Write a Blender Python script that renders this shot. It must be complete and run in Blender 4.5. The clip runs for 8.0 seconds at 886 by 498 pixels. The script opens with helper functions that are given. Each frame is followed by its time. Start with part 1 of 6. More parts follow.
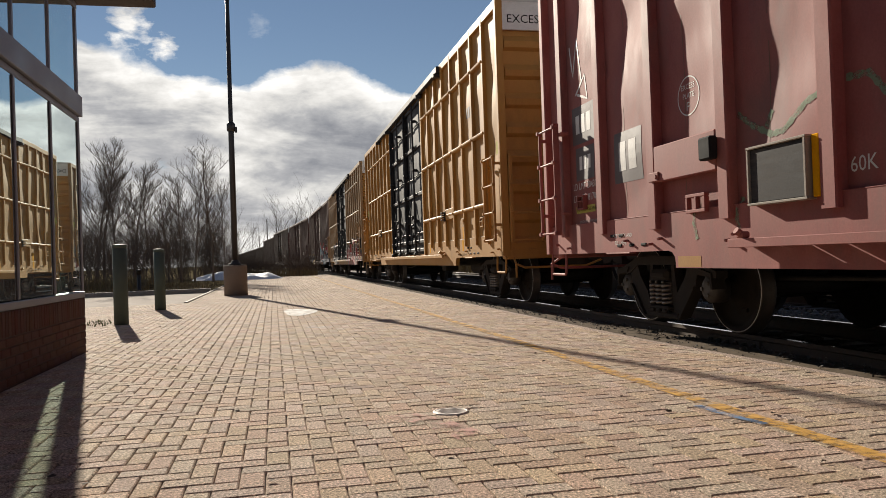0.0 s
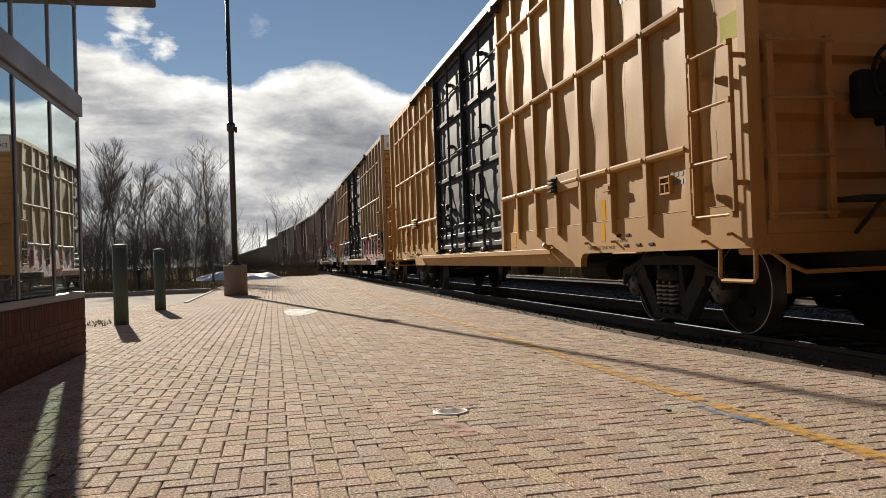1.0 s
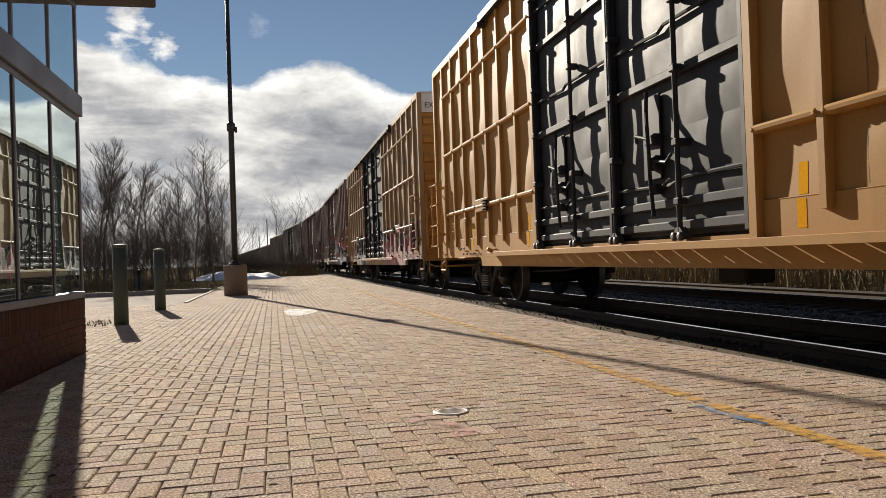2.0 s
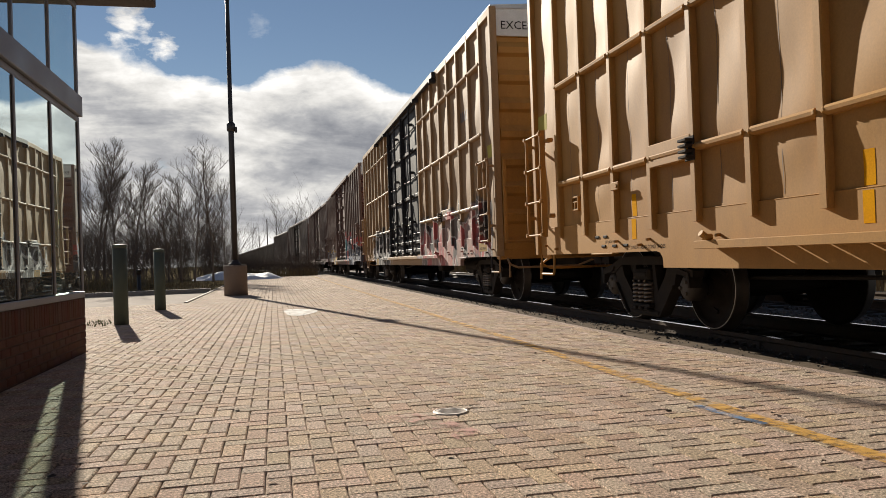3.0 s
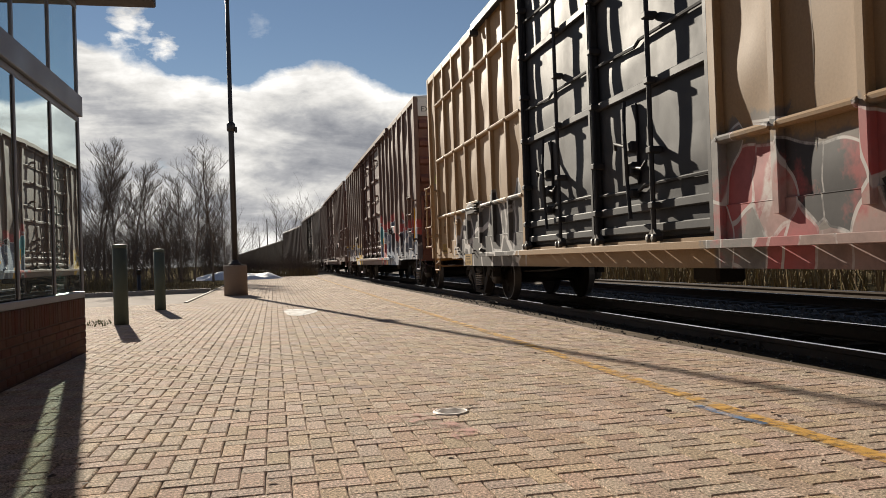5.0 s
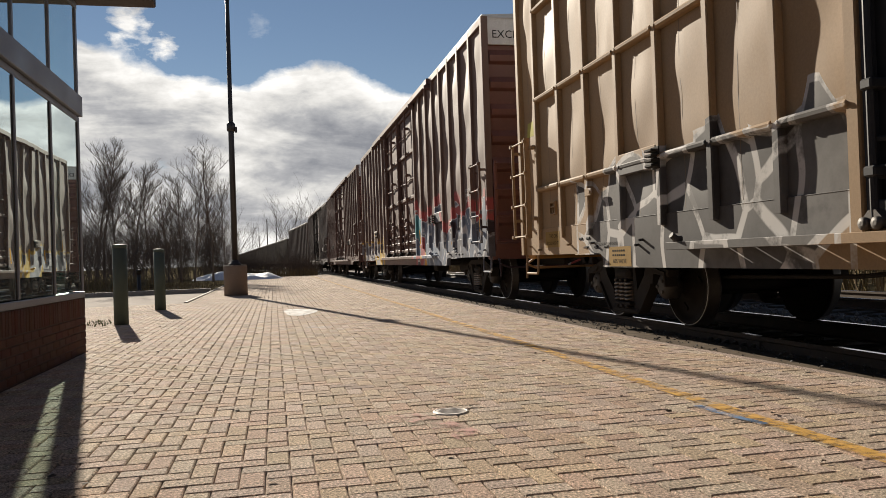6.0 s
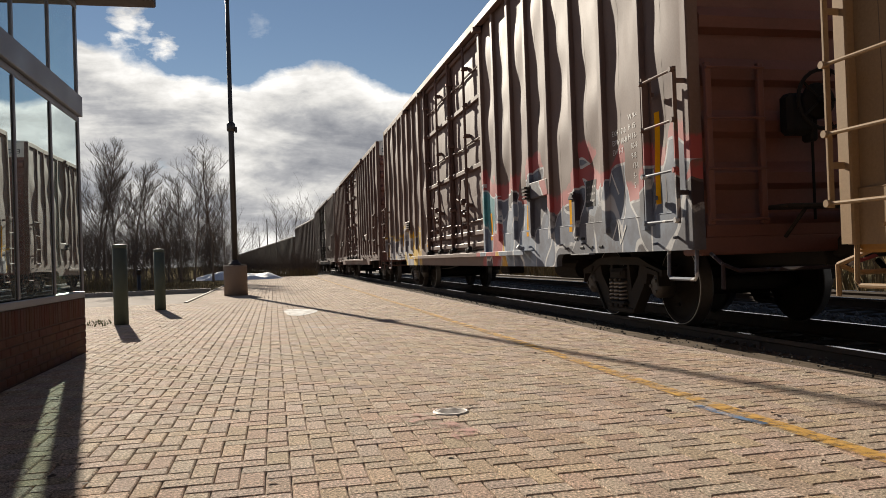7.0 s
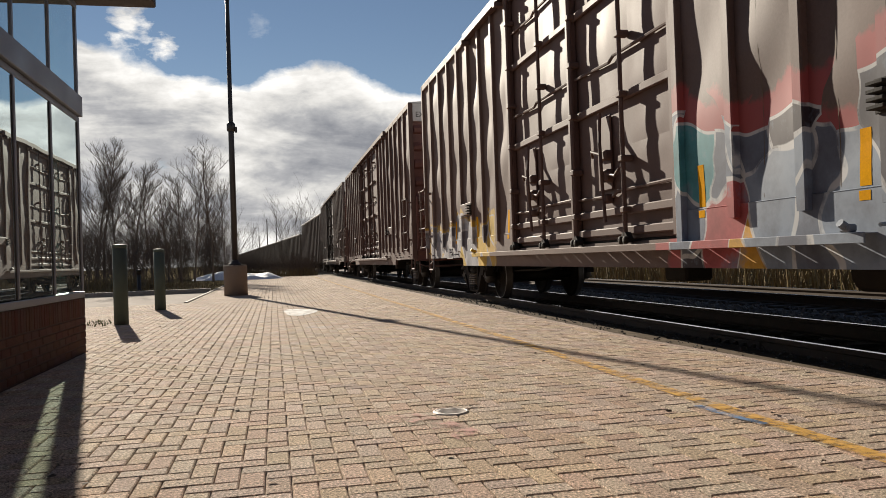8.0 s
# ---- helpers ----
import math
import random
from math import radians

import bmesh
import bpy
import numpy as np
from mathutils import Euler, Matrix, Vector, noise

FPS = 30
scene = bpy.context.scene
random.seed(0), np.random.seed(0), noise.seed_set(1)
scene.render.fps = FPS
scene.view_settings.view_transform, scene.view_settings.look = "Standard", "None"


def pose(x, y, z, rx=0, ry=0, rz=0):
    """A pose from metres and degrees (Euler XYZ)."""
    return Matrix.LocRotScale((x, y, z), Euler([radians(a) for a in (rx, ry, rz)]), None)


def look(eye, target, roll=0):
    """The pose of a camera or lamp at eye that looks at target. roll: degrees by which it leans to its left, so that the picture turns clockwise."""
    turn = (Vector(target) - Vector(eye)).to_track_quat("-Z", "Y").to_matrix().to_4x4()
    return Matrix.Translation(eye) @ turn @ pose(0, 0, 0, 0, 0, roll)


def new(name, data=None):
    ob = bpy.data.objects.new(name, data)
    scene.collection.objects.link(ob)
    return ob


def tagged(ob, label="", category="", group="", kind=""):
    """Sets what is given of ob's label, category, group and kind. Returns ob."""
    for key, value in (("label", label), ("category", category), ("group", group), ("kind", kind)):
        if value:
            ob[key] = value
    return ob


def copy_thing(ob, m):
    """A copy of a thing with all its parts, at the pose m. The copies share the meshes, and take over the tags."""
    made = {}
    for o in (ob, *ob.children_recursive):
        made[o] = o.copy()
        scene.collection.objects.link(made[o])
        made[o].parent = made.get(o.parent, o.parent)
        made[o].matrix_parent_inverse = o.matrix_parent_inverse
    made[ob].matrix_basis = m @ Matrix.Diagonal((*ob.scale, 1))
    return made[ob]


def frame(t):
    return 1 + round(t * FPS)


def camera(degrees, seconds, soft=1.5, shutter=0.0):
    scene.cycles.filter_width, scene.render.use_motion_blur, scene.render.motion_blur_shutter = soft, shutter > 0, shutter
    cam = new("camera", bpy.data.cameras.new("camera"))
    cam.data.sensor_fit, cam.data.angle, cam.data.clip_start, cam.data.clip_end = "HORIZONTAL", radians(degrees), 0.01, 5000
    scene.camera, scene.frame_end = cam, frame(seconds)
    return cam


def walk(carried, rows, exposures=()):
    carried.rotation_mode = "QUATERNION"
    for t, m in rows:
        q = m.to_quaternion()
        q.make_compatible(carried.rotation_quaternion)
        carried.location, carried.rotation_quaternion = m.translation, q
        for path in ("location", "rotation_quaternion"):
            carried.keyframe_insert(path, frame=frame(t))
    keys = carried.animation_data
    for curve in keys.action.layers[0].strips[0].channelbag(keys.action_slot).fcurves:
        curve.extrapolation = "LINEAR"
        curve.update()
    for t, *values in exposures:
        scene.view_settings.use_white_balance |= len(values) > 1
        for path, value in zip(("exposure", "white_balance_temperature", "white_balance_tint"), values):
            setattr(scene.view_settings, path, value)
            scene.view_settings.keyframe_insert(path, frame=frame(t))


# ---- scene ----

HFOV = 59.93
EYE_Z = 0.87
cam = camera(HFOV, 8.0, soft=0.4)
# level of the camera: turned 12.46 degrees to the right of the track, tilted up a little, leaning
CAM_POSE = pose(0, 0, EYE_Z) @ pose(0, 0, 0, 90.67, 0, -12.46) @ pose(0, 0, 0, 0, 0, -1.97)
walk(cam, [(0.0, CAM_POSE), (8.0, CAM_POSE)], exposures=[(0.0, 0.75), (8.0, 0.75)])

# ---------------------------------------------------------------- light
SUN_EL, SUN_AZ = 21.5, -12.3        # azimuth from +Y towards +X
sd = Vector((math.sin(radians(SUN_AZ)) * math.cos(radians(SUN_EL)), math.cos(radians(SUN_AZ)) * math.cos(radians(SUN_EL)), math.sin(radians(SUN_EL))))
sun = new("sun", bpy.data.lights.new("sun", "SUN"))
sun.data.energy, sun.data.angle, sun.data.color = 5.0, radians(0.53), (1.0, 0.90, 0.75)
sun.matrix_world = look(sd * 50, (0, 0, 0))


def node(nt, kind, operation="", **kw):
    n = nt.nodes.new("ShaderNode" + kind)
    if operation:
        n.operation = operation
    for k, v in kw.items():
        n.inputs[k].default_value = v
    return n


def ramp(nt, fac, *stops):
    r = nt.nodes.new("ShaderNodeValToRGB")
    el = r.color_ramp.elements
    while len(el) < len(stops):
        el.new(0.5)
    for e, (p, c) in zip(el, stops):
        e.position = p
        e.color = (*c, 1) if isinstance(c, tuple) else (c, c, c, 1)
    nt.links.new(fac, r.inputs[0])
    return r.outputs[0]


def math_node(nt, op, a, b=None, clamp=False):
    n = nt.nodes.new("ShaderNodeMath")
    n.operation, n.use_clamp = op, clamp
    for i, v in enumerate((a, b)):
        if v is None:
            continue
        if isinstance(v, (int, float)):
            n.inputs[i].default_value = v
        else:
            nt.links.new(v, n.inputs[i])
    return n.outputs[0]


def mix(nt, fac, a, b, mode="MIX"):
    n = nt.nodes.new("ShaderNodeMix")
    n.data_type, n.blend_type = "RGBA", mode
    for sock, v in ((n.inputs[0], fac), (n.inputs[6], a), (n.inputs[7], b)):
        if isinstance(v, (int, float)):
            sock.default_value = v
        elif isinstance(v, tuple):
            sock.default_value = (*v, 1)
        else:
            nt.links.new(v, sock)
    return n.outputs[2]


def make_world():
    w = bpy.data.worlds.new("world")
    scene.world = w
    w.use_nodes = True
    nt = w.node_tree
    nt.nodes.clear()
    sky = node(nt, "TexSky")
    sky.sky_type, sky.sun_disc = "NISHITA", False
    sky.sun_elevation, sky.sun_rotation = radians(SUN_EL), radians(SUN_AZ)
    sky.air_density, sky.dust_density, sky.ozone_density = 1.0, 0.0, 2.5
    tc = node(nt, "TexCoord")
    sep = node(nt, "SeparateXYZ")
    nt.links.new(tc.outputs["Generated"], sep.inputs[0])
    el = sep.outputs["Z"]
    def field(scale, detail, rough, stretch, shift, distort=0.0):
        mp = node(nt, "Mapping")
        mp.inputs["Scale"].default_value = stretch
        mp.inputs["Location"].default_value = shift
        nt.links.new(tc.outputs["Generated"], mp.inputs[0])
        n = node(nt, "TexNoise", Scale=scale, Detail=detail, Roughness=rough, Distortion=distort)
        nt.links.new(mp.outputs[0], n.inputs["Vector"])
        return math_node(nt, "SUBTRACT", n.outputs[0], 0.5)

    # a bank of cumulus low over the horizon: its upper rim rises and falls along the horizon, billows at its edge
    along = math_node(nt, "ADD", math_node(nt, "MULTIPLY", math_node(nt, "ARCTAN2", sep.outputs["X"], sep.outputs["Y"]), 180 / math.pi / 50), 0.5)
    height = ramp(nt, along, *[(0.5 + az / 50, z) for az, z in ((-25, 0.225), (-17, 0.272), (-12.3, 0.262), (-9.6, 0.246), (-7.9, 0.240), (-6.9, 0.228), (-5.5, 0.234), (-2.8, 0.228), (-1.4, 0.223), (0.0, 0.235), (3.5, 0.243), (5.4, 0.239), (7.7, 0.229), (10.5, 0.214), (16, 0.195), (25, 0.225))])
    rim = field(7.5, 9.0, 0.60, (1.0, 1.0, 1.5), (0.35, 0.1, 0.12), 0.2)
    dens = math_node(nt, "ADD", math_node(nt, "MULTIPLY", math_node(nt, "SUBTRACT", height, el), 26.0), math_node(nt, "MULTIPLY", rim, 1.9))
    mask = ramp(nt, math_node(nt, "ADD", dens, 0.5), (0.40, 0.0), (0.70, 1.0))
    layers = field(5.2, 10.0, 0.58, (1.0, 1.0, 3.4), (0.2, 0.9, 0.3), 0.35)
    lumps = field(14.0, 8.0, 0.6, (1.0, 1.0, 1.7), (2.2, 0.3, 0.7), 0.3)
    top = ramp(nt, math_node(nt, "MULTIPLY", dens, 0.4), (0.0, 1.0), (0.35, 0.45), (0.9, 0.0))
    shade = math_node(nt, "ADD", math_node(nt, "ADD", math_node(nt, "ADD", math_node(nt, "MULTIPLY", layers, 2.3), math_node(nt, "MULTIPLY", lumps, 0.9)), 0.50), math_node(nt, "ADD", math_node(nt, "MULTIPLY", top, 0.45), ramp(nt, el, (0.01, 0.6), (0.07, 0.0))))
    cloud = ramp(nt, shade, (0.10, (3.0, 3.1, 3.4)), (0.40, (5.2, 5.2, 5.3)), (0.66, (8.3, 8.1, 7.75)), (0.98, (11.6, 11.3, 10.8)))
    # a few detached scraps over the bank, and a gap low in it
    def nearness(at, radius, k):
        gap = node(nt, "VectorMath", operation="DISTANCE")
        nt.links.new(tc.outputs["Generated"], gap.inputs[0])
        gap.inputs[1].default_value = at
        return math_node(nt, "MULTIPLY", math_node(nt, "SUBTRACT", radius, gap.outputs["Value"]), k)

    puff = field(24.0, 8.0, 0.62, (1.0, 1.0, 1.9), (0.9, 1.2, 0.2), 0.2)
    scraps = None
    for at, radius in (((-0.157, 0.946, 0.285), 0.021), ((-0.174, 0.948, 0.266), 0.016), ((-0.140, 0.950, 0.275), 0.016), ((-0.119, 0.957, 0.263), 0.018), ((-0.19, 0.95, 0.27), 0.009)):
        one = nearness(at, radius, 14.0)
        scraps = one if scraps is None else math_node(nt, "MAXIMUM", scraps, one)
    scraps = ramp(nt, math_node(nt, "ADD", scraps, math_node(nt, "MULTIPLY", puff, 1.0)), (0.0, 0.0), (0.2, 0.95))
    wisp = ramp(nt, math_node(nt, "ADD", nearness((-0.006, 0.956, 0.294), 0.012, 9.0), math_node(nt, "MULTIPLY", puff, 0.7)), (0.0, 0.0), (0.3, 0.35))
    hole = ramp(nt, math_node(nt, "ADD", nearness((-0.129, 0.984, 0.124), 0.008, 14.0), math_node(nt, "MULTIPLY", puff, 0.8)), (0.0, 0.0), (0.2, 0.7))
    mask = math_node(nt, "SUBTRACT", math_node(nt, "MAXIMUM", math_node(nt, "MAXIMUM", mask, wisp), scraps), hole, True)
    clear = mix(nt, 1.0, sky.outputs[0], (0.74, 0.67, 0.65), "MULTIPLY")
    col = mix(nt, mask, clear, cloud)
    bg = node(nt, "Background", Strength=0.056)
    nt.links.new(col, bg.inputs[0])
    out = node(nt, "OutputWorld")
    nt.links.new(bg.outputs[0], out.inputs[0])


make_world()

# ---------------------------------------------------------------- materials


def surface(name, c1, c2, rough=0.6, scale=4.0, bump=0.15, bump_scale=60.0, metal=0.0, dirt=None, dirt_amount=0.35, dirt_scale=1.3, vary=0.0, spec=0.5, stretch=(1, 1, 1), grain=0.45, pits=0.0):
    """A worn surface: two tones at a large scale, grain at a small one, stains of a third tone."""
    m = bpy.data.materials.new(name)
    m.use_nodes = True
    nt = m.node_tree
    b = nt.nodes["Principled BSDF"]
    tc = node(nt, "TexCoord")
    mp = node(nt, "Mapping")
    mp.inputs["Scale"].default_value = stretch
    nt.links.new(tc.outputs["Object"], mp.inputs[0])
    v = mp.outputs[0]
    n1 = node(nt, "TexNoise", Scale=scale, Detail=6.0, Roughness=0.6)
    nt.links.new(v, n1.inputs["Vector"])
    col = mix(nt, ramp(nt, n1.outputs[0], (0.35, 0.0), (0.65, 1.0)), c1, c2)
    n2 = node(nt, "TexNoise", Scale=bump_scale, Detail=4.0, Roughness=0.7)
    nt.links.new(tc.outputs["Object"], n2.inputs["Vector"])
    col = mix(nt, grain, col, ramp(nt, n2.outputs[0], (0.3, 0.62), (0.7, 1.0)), "MULTIPLY")
    if pits:
        n4 = node(nt, "TexNoise", Scale=bump_scale * 0.6, Detail=5.0, Roughness=0.75)
        nt.links.new(tc.outputs["Object"], n4.inputs["Vector"])
        col = mix(nt, pits, col, ramp(nt, n4.outputs[0], (0.395, 0.0), (0.44, 0.7), (0.53, 1.0), (0.60, 2.2)), "MULTIPLY")
    if dirt:
        n3 = node(nt, "TexNoise", Scale=dirt_scale, Detail=8.0, Roughness=0.7)
        nt.links.new(v, n3.inputs["Vector"])
        f = ramp(nt, n3.outputs[0], (0.5, 0.0), (0.72, dirt_amount))
        col = mix(nt, f, col, dirt)
    if vary:
        oi, ge = node(nt, "ObjectInfo"), node(nt, "NewGeometry")
        rnd = math_node(nt, "FRACT", math_node(nt, "ADD", oi.outputs["Random"], ge.outputs["Random Per Island"]))
        hs = node(nt, "HueSaturation")
        nt.links.new(math_node(nt, "ADD", 1 - vary, math_node(nt, "MULTIPLY", rnd, 2 * vary)), hs.inputs["Value"])
        nt.links.new(math_node(nt, "ADD", 0.85, math_node(nt, "MULTIPLY", math_node(nt, "FRACT", math_node(nt, "MULTIPLY", rnd, 7.3)), 0.3)), hs.inputs["Saturation"])
        nt.links.new(math_node(nt, "ADD", 0.486, math_node(nt, "MULTIPLY", math_node(nt, "FRACT", math_node(nt, "MULTIPLY", rnd, 17.7)), 0.028)), hs.inputs["Hue"])
        nt.links.new(col, hs.inputs["Color"])
        col = hs.outputs[0]
    nt.links.new(col, b.inputs["Base Color"])
    b.inputs["Metallic"].default_value = metal
    b.inputs["Specular IOR Level"].default_value = spec
    nt.links.new(ramp(nt, n1.outputs[0], (0.3, max(0.05, rough - 0.1)), (0.7, min(1, rough + 0.1))), b.inputs["Roughness"])
    if bump:
        bp = node(nt, "Bump", Strength=bump, Distance=0.007 if pits else 0.004)
        nt.links.new(n2.outputs[0], bp.inputs["Height"])
        nt.links.new(bp.outputs[0], b.inputs["Normal"])
    return m


def coated_glass(name, tint=(0.5, 0.62, 0.6), mirror=0.58):
    """Solar-control glazing: part mirror, part greenish clear glass."""
    m = bpy.data.materials.new(name)
    m.use_nodes = True
    nt = m.node_tree
    nt.nodes.clear()
    clear = node(nt, "BsdfTransparent")
    clear.inputs[0].default_value = (*tint, 1)
    gloss = node(nt, "BsdfGlossy", Roughness=0.0)
    gloss.inputs[0].default_value = (0.88, 1.0, 1.0, 1)
    wave = node(nt, "TexNoise", Scale=1.4, Detail=1.0)
    tc = node(nt, "TexCoord")
    nt.links.new(tc.outputs["Object"], wave.inputs["Vector"])
    bp = node(nt, "Bump", Strength=0.05, Distance=0.02)
    nt.links.new(wave.outputs[0], bp.inputs["Height"])
    nt.links.new(bp.outputs[0], gloss.inputs["Normal"])
    mx = node(nt, "MixShader")
    fr = node(nt, "Fresnel", IOR=1.9)
    nt.links.new(math_node(nt, "ADD", math_node(nt, "MULTIPLY", fr.outputs[0], 0.75), mirror, True), mx.inputs[0])
    nt.links.new(clear.outputs[0], mx.inputs[1])
    nt.links.new(gloss.outputs[0], mx.inputs[2])
    # even pale haze mixed into the glass for light from the room behind
    room_haze = node(nt, "BsdfDiffuse")
    room_haze.inputs[0].default_value = (0.55, 0.62, 0.62, 1)
    hazed = node(nt, "MixShader")
    hazed.inputs[0].default_value = 0.10
    nt.links.new(mx.outputs[0], hazed.inputs[1])
    nt.links.new(room_haze.outputs[0], hazed.inputs[2])
    out = node(nt, "OutputMaterial")
    nt.links.new(hazed.outputs[0], out.inputs[0])
    return m


def worn_paint(name, colour, cover, scale):
    """Paint that has worn off in flecks."""
    m = surface(name, colour, tuple(0.8 * c for c in colour), rough=0.8, scale=14, bump=0.3)
    nt = m.node_tree
    b = nt.nodes["Principled BSDF"]
    tc = node(nt, "TexCoord")
    n = node(nt, "TexNoise", Scale=scale, Detail=8.0, Roughness=0.75)
    nt.links.new(tc.outputs["Object"], n.inputs["Vector"])
    nt.links.new(ramp(nt, n.outputs[0], (0.5 - cover * 0.22, 0.0), (0.62 - cover * 0.1, 0.85)), b.inputs["Alpha"])
    return m


def graffiti(name, c1, c2, dirt, zones, seed):
    """Car paint with sprayed pieces: outlined fields of colour under an uneven upper edge with a soft halo."""
    m = surface(name, c1, c2, rough=0.64, spec=0.2, scale=0.9, bump=0.1, bump_scale=40, dirt=dirt, dirt_amount=0.4, dirt_scale=0.8, stretch=(1, 1, 0.35))
    nt = m.node_tree
    b = nt.nodes["Principled BSDF"]
    col = b.inputs["Base Color"].links[0].from_socket
    tc = node(nt, "TexCoord")
    sep = node(nt, "SeparateXYZ")
    nt.links.new(tc.outputs["Object"], sep.inputs[0])
    y, z = sep.outputs["Y"], sep.outputs["Z"]
    soft = node(nt, "TexNoise", Scale=2.1, Detail=5.0, Roughness=0.65)
    nt.links.new(tc.outputs["Object"], soft.inputs["Vector"])
    for q in zones:
        warp = node(nt, "TexNoise", Scale=q["bend"], Detail=1.5)
        nt.links.new(tc.outputs["Object"], warp.inputs["Vector"])
        vm = node(nt, "VectorMath", operation="MULTIPLY_ADD")
        nt.links.new(warp.outputs["Color"], vm.inputs[0])
        vm.inputs[1].default_value = (0.0, q["warp"], q["warp"])
        nt.links.new(tc.outputs["Object"], vm.inputs[2])
        flat = node(nt, "VectorMath", operation="MULTIPLY_ADD")
        nt.links.new(vm.outputs[0], flat.inputs[0])
        flat.inputs[1].default_value = (0, 1, q["tall"])
        flat.inputs[2].default_value = (seed, 0, 0)
        cell = node(nt, "TexVoronoi", Scale=q["scale"])
        nt.links.new(flat.outputs[0], cell.inputs["Vector"])
        edge = node(nt, "TexVoronoi", Scale=q["scale"])
        edge.feature = "DISTANCE_TO_EDGE"
        nt.links.new(flat.outputs[0], edge.inputs["Vector"])
        chance = node(nt, "SeparateColor")
        nt.links.new(cell.outputs["Color"], chance.inputs[0])
        swell = node(nt, "TexNoise", Scale=0.55, Detail=2.0)
        row = node(nt, "CombineXYZ", X=3.7 * seed)
        nt.links.new(y, row.inputs["Y"])
        nt.links.new(row.outputs[0], swell.inputs["Vector"])
        # height left under the upper edge, in metres; the edge follows the fields in part
        rise = math_node(nt, "ADD", math_node(nt, "MULTIPLY", math_node(nt, "SUBTRACT", swell.outputs[0], 0.5), 3.0 * q["rise"]), math_node(nt, "MULTIPLY", math_node(nt, "SUBTRACT", chance.outputs[2], 0.5), 0.7 * q["rise"]))
        left = math_node(nt, "SUBTRACT", math_node(nt, "ADD", rise, q["top"]), z)
        span = math_node(nt, "MINIMUM", math_node(nt, "SUBTRACT", y, q["y0"]), math_node(nt, "SUBTRACT", q["y1"], y))
        left = math_node(nt, "MINIMUM", left, span)
        paint = ramp(nt, chance.outputs[0], *q["fills"])
        paint.node.color_ramp.interpolation = "CONSTANT"
        paint = mix(nt, 0.8, paint, ramp(nt, soft.outputs[0], (0.34, 0.55), (0.52, 1.0), (0.66, 1.35)), "MULTIPLY")
        if q.get("haze"):
            paint = mix(nt, ramp(nt, soft.outputs[0], (0.52, 0.0), (0.64, 0.8)), paint, q["haze"])
        if q.get("halo"):
            fuzz = math_node(nt, "ADD", left, math_node(nt, "MULTIPLY", math_node(nt, "SUBTRACT", soft.outputs[0], 0.5), 0.5))
            col = mix(nt, ramp(nt, math_node(nt, "ADD", fuzz, q["reach"]), (0.0, 0.0), (0.06, 0.88)), col, q["halo"])
        inside = ramp(nt, left, (0.0, 0.0), (0.02, 0.95))
        bare = ramp(nt, chance.outputs[1], (q["bare"], 0.0), (q["bare"] + 0.001, 1.0))
        col = mix(nt, math_node(nt, "MULTIPLY", inside, bare), col, paint)
        lw = q["line_width"] * q["scale"]
        stroke = ramp(nt, edge.outputs["Distance"], (lw, 1.0), (lw * 1.35, 0.0))
        rim = ramp(nt, math_node(nt, "ABSOLUTE", math_node(nt, "SUBTRACT", left, 0.02)), (q["line_width"], 1.0), (q["line_width"] * 1.35, 0.0))
        wear = ramp(nt, soft.outputs[0], (0.40, 0.08), (0.52, 0.95))
        stroke = math_node(nt, "MULTIPLY", math_node(nt, "MAXIMUM", math_node(nt, "MULTIPLY", stroke, inside), rim), wear)
        col = mix(nt, stroke, col, q["line"])
    nt.links.new(col, b.inputs["Base Color"])
    return m


M = {}
M["paver"] = surface("paver_concrete", (0.455, 0.342, 0.256), (0.53, 0.408, 0.31), rough=0.9, scale=9, bump=1.0, bump_scale=125, dirt=(0.22, 0.16, 0.12), dirt_amount=0.4, dirt_scale=1.1, vary=0.13, spec=0.17, grain=0.7, pits=0.72)
M["joint"] = surface("joint_sand", (0.36, 0.28, 0.21), (0.43, 0.335, 0.255), rough=0.98, scale=20, bump=0.5, spec=0.1)
M["concrete"] = surface("concrete", (0.26, 0.225, 0.185), (0.33, 0.285, 0.24), rough=0.8, scale=5, bump=0.4, bump_scale=120, dirt=(0.2, 0.17, 0.14), dirt_amount=0.5)
M["pedestal"] = surface("exposed_aggregate", (0.16, 0.125, 0.10), (0.23, 0.18, 0.145), rough=0.9, scale=30, bump=0.8, bump_scale=140)
M["road"] = surface("asphalt", (0.22, 0.18, 0.15), (0.28, 0.235, 0.195), rough=0.95, scale=2, bump=0.5, bump_scale=200, spec=0.1)
M["ground"] = surface("dry_grass_ground", (0.10, 0.085, 0.05), (0.16, 0.13, 0.08), rough=0.95, scale=0.6, bump=0.6, bump_scale=30, dirt=(0.06, 0.055, 0.035), dirt_amount=0.6, spec=0.0)
M["ballast"] = surface("ballast", (0.07, 0.06, 0.05), (0.12, 0.10, 0.085), rough=0.9, scale=6, bump=0.8, bump_scale=45)
M["stone"] = surface("crushed_stone", (0.10, 0.09, 0.08), (0.18, 0.16, 0.145), rough=0.9, scale=14, bump=0.5, vary=0.4)
M["dirt"] = surface("trackside_dirt", (0.10, 0.078, 0.058), (0.16, 0.125, 0.094), rough=0.95, scale=7, bump=0.8, bump_scale=60, spec=0.05)
M["tie"] = surface("creosoted_tie", (0.045, 0.035, 0.028), (0.07, 0.055, 0.042), rough=0.85, scale=3, bump=0.6, stretch=(0.2, 4, 4))
M["cap"] = surface("dusty_cast_steel", (0.07, 0.06, 0.052), (0.10, 0.088, 0.075), rough=0.6, scale=8, bump=0.3, bump_scale=60, metal=0.3)
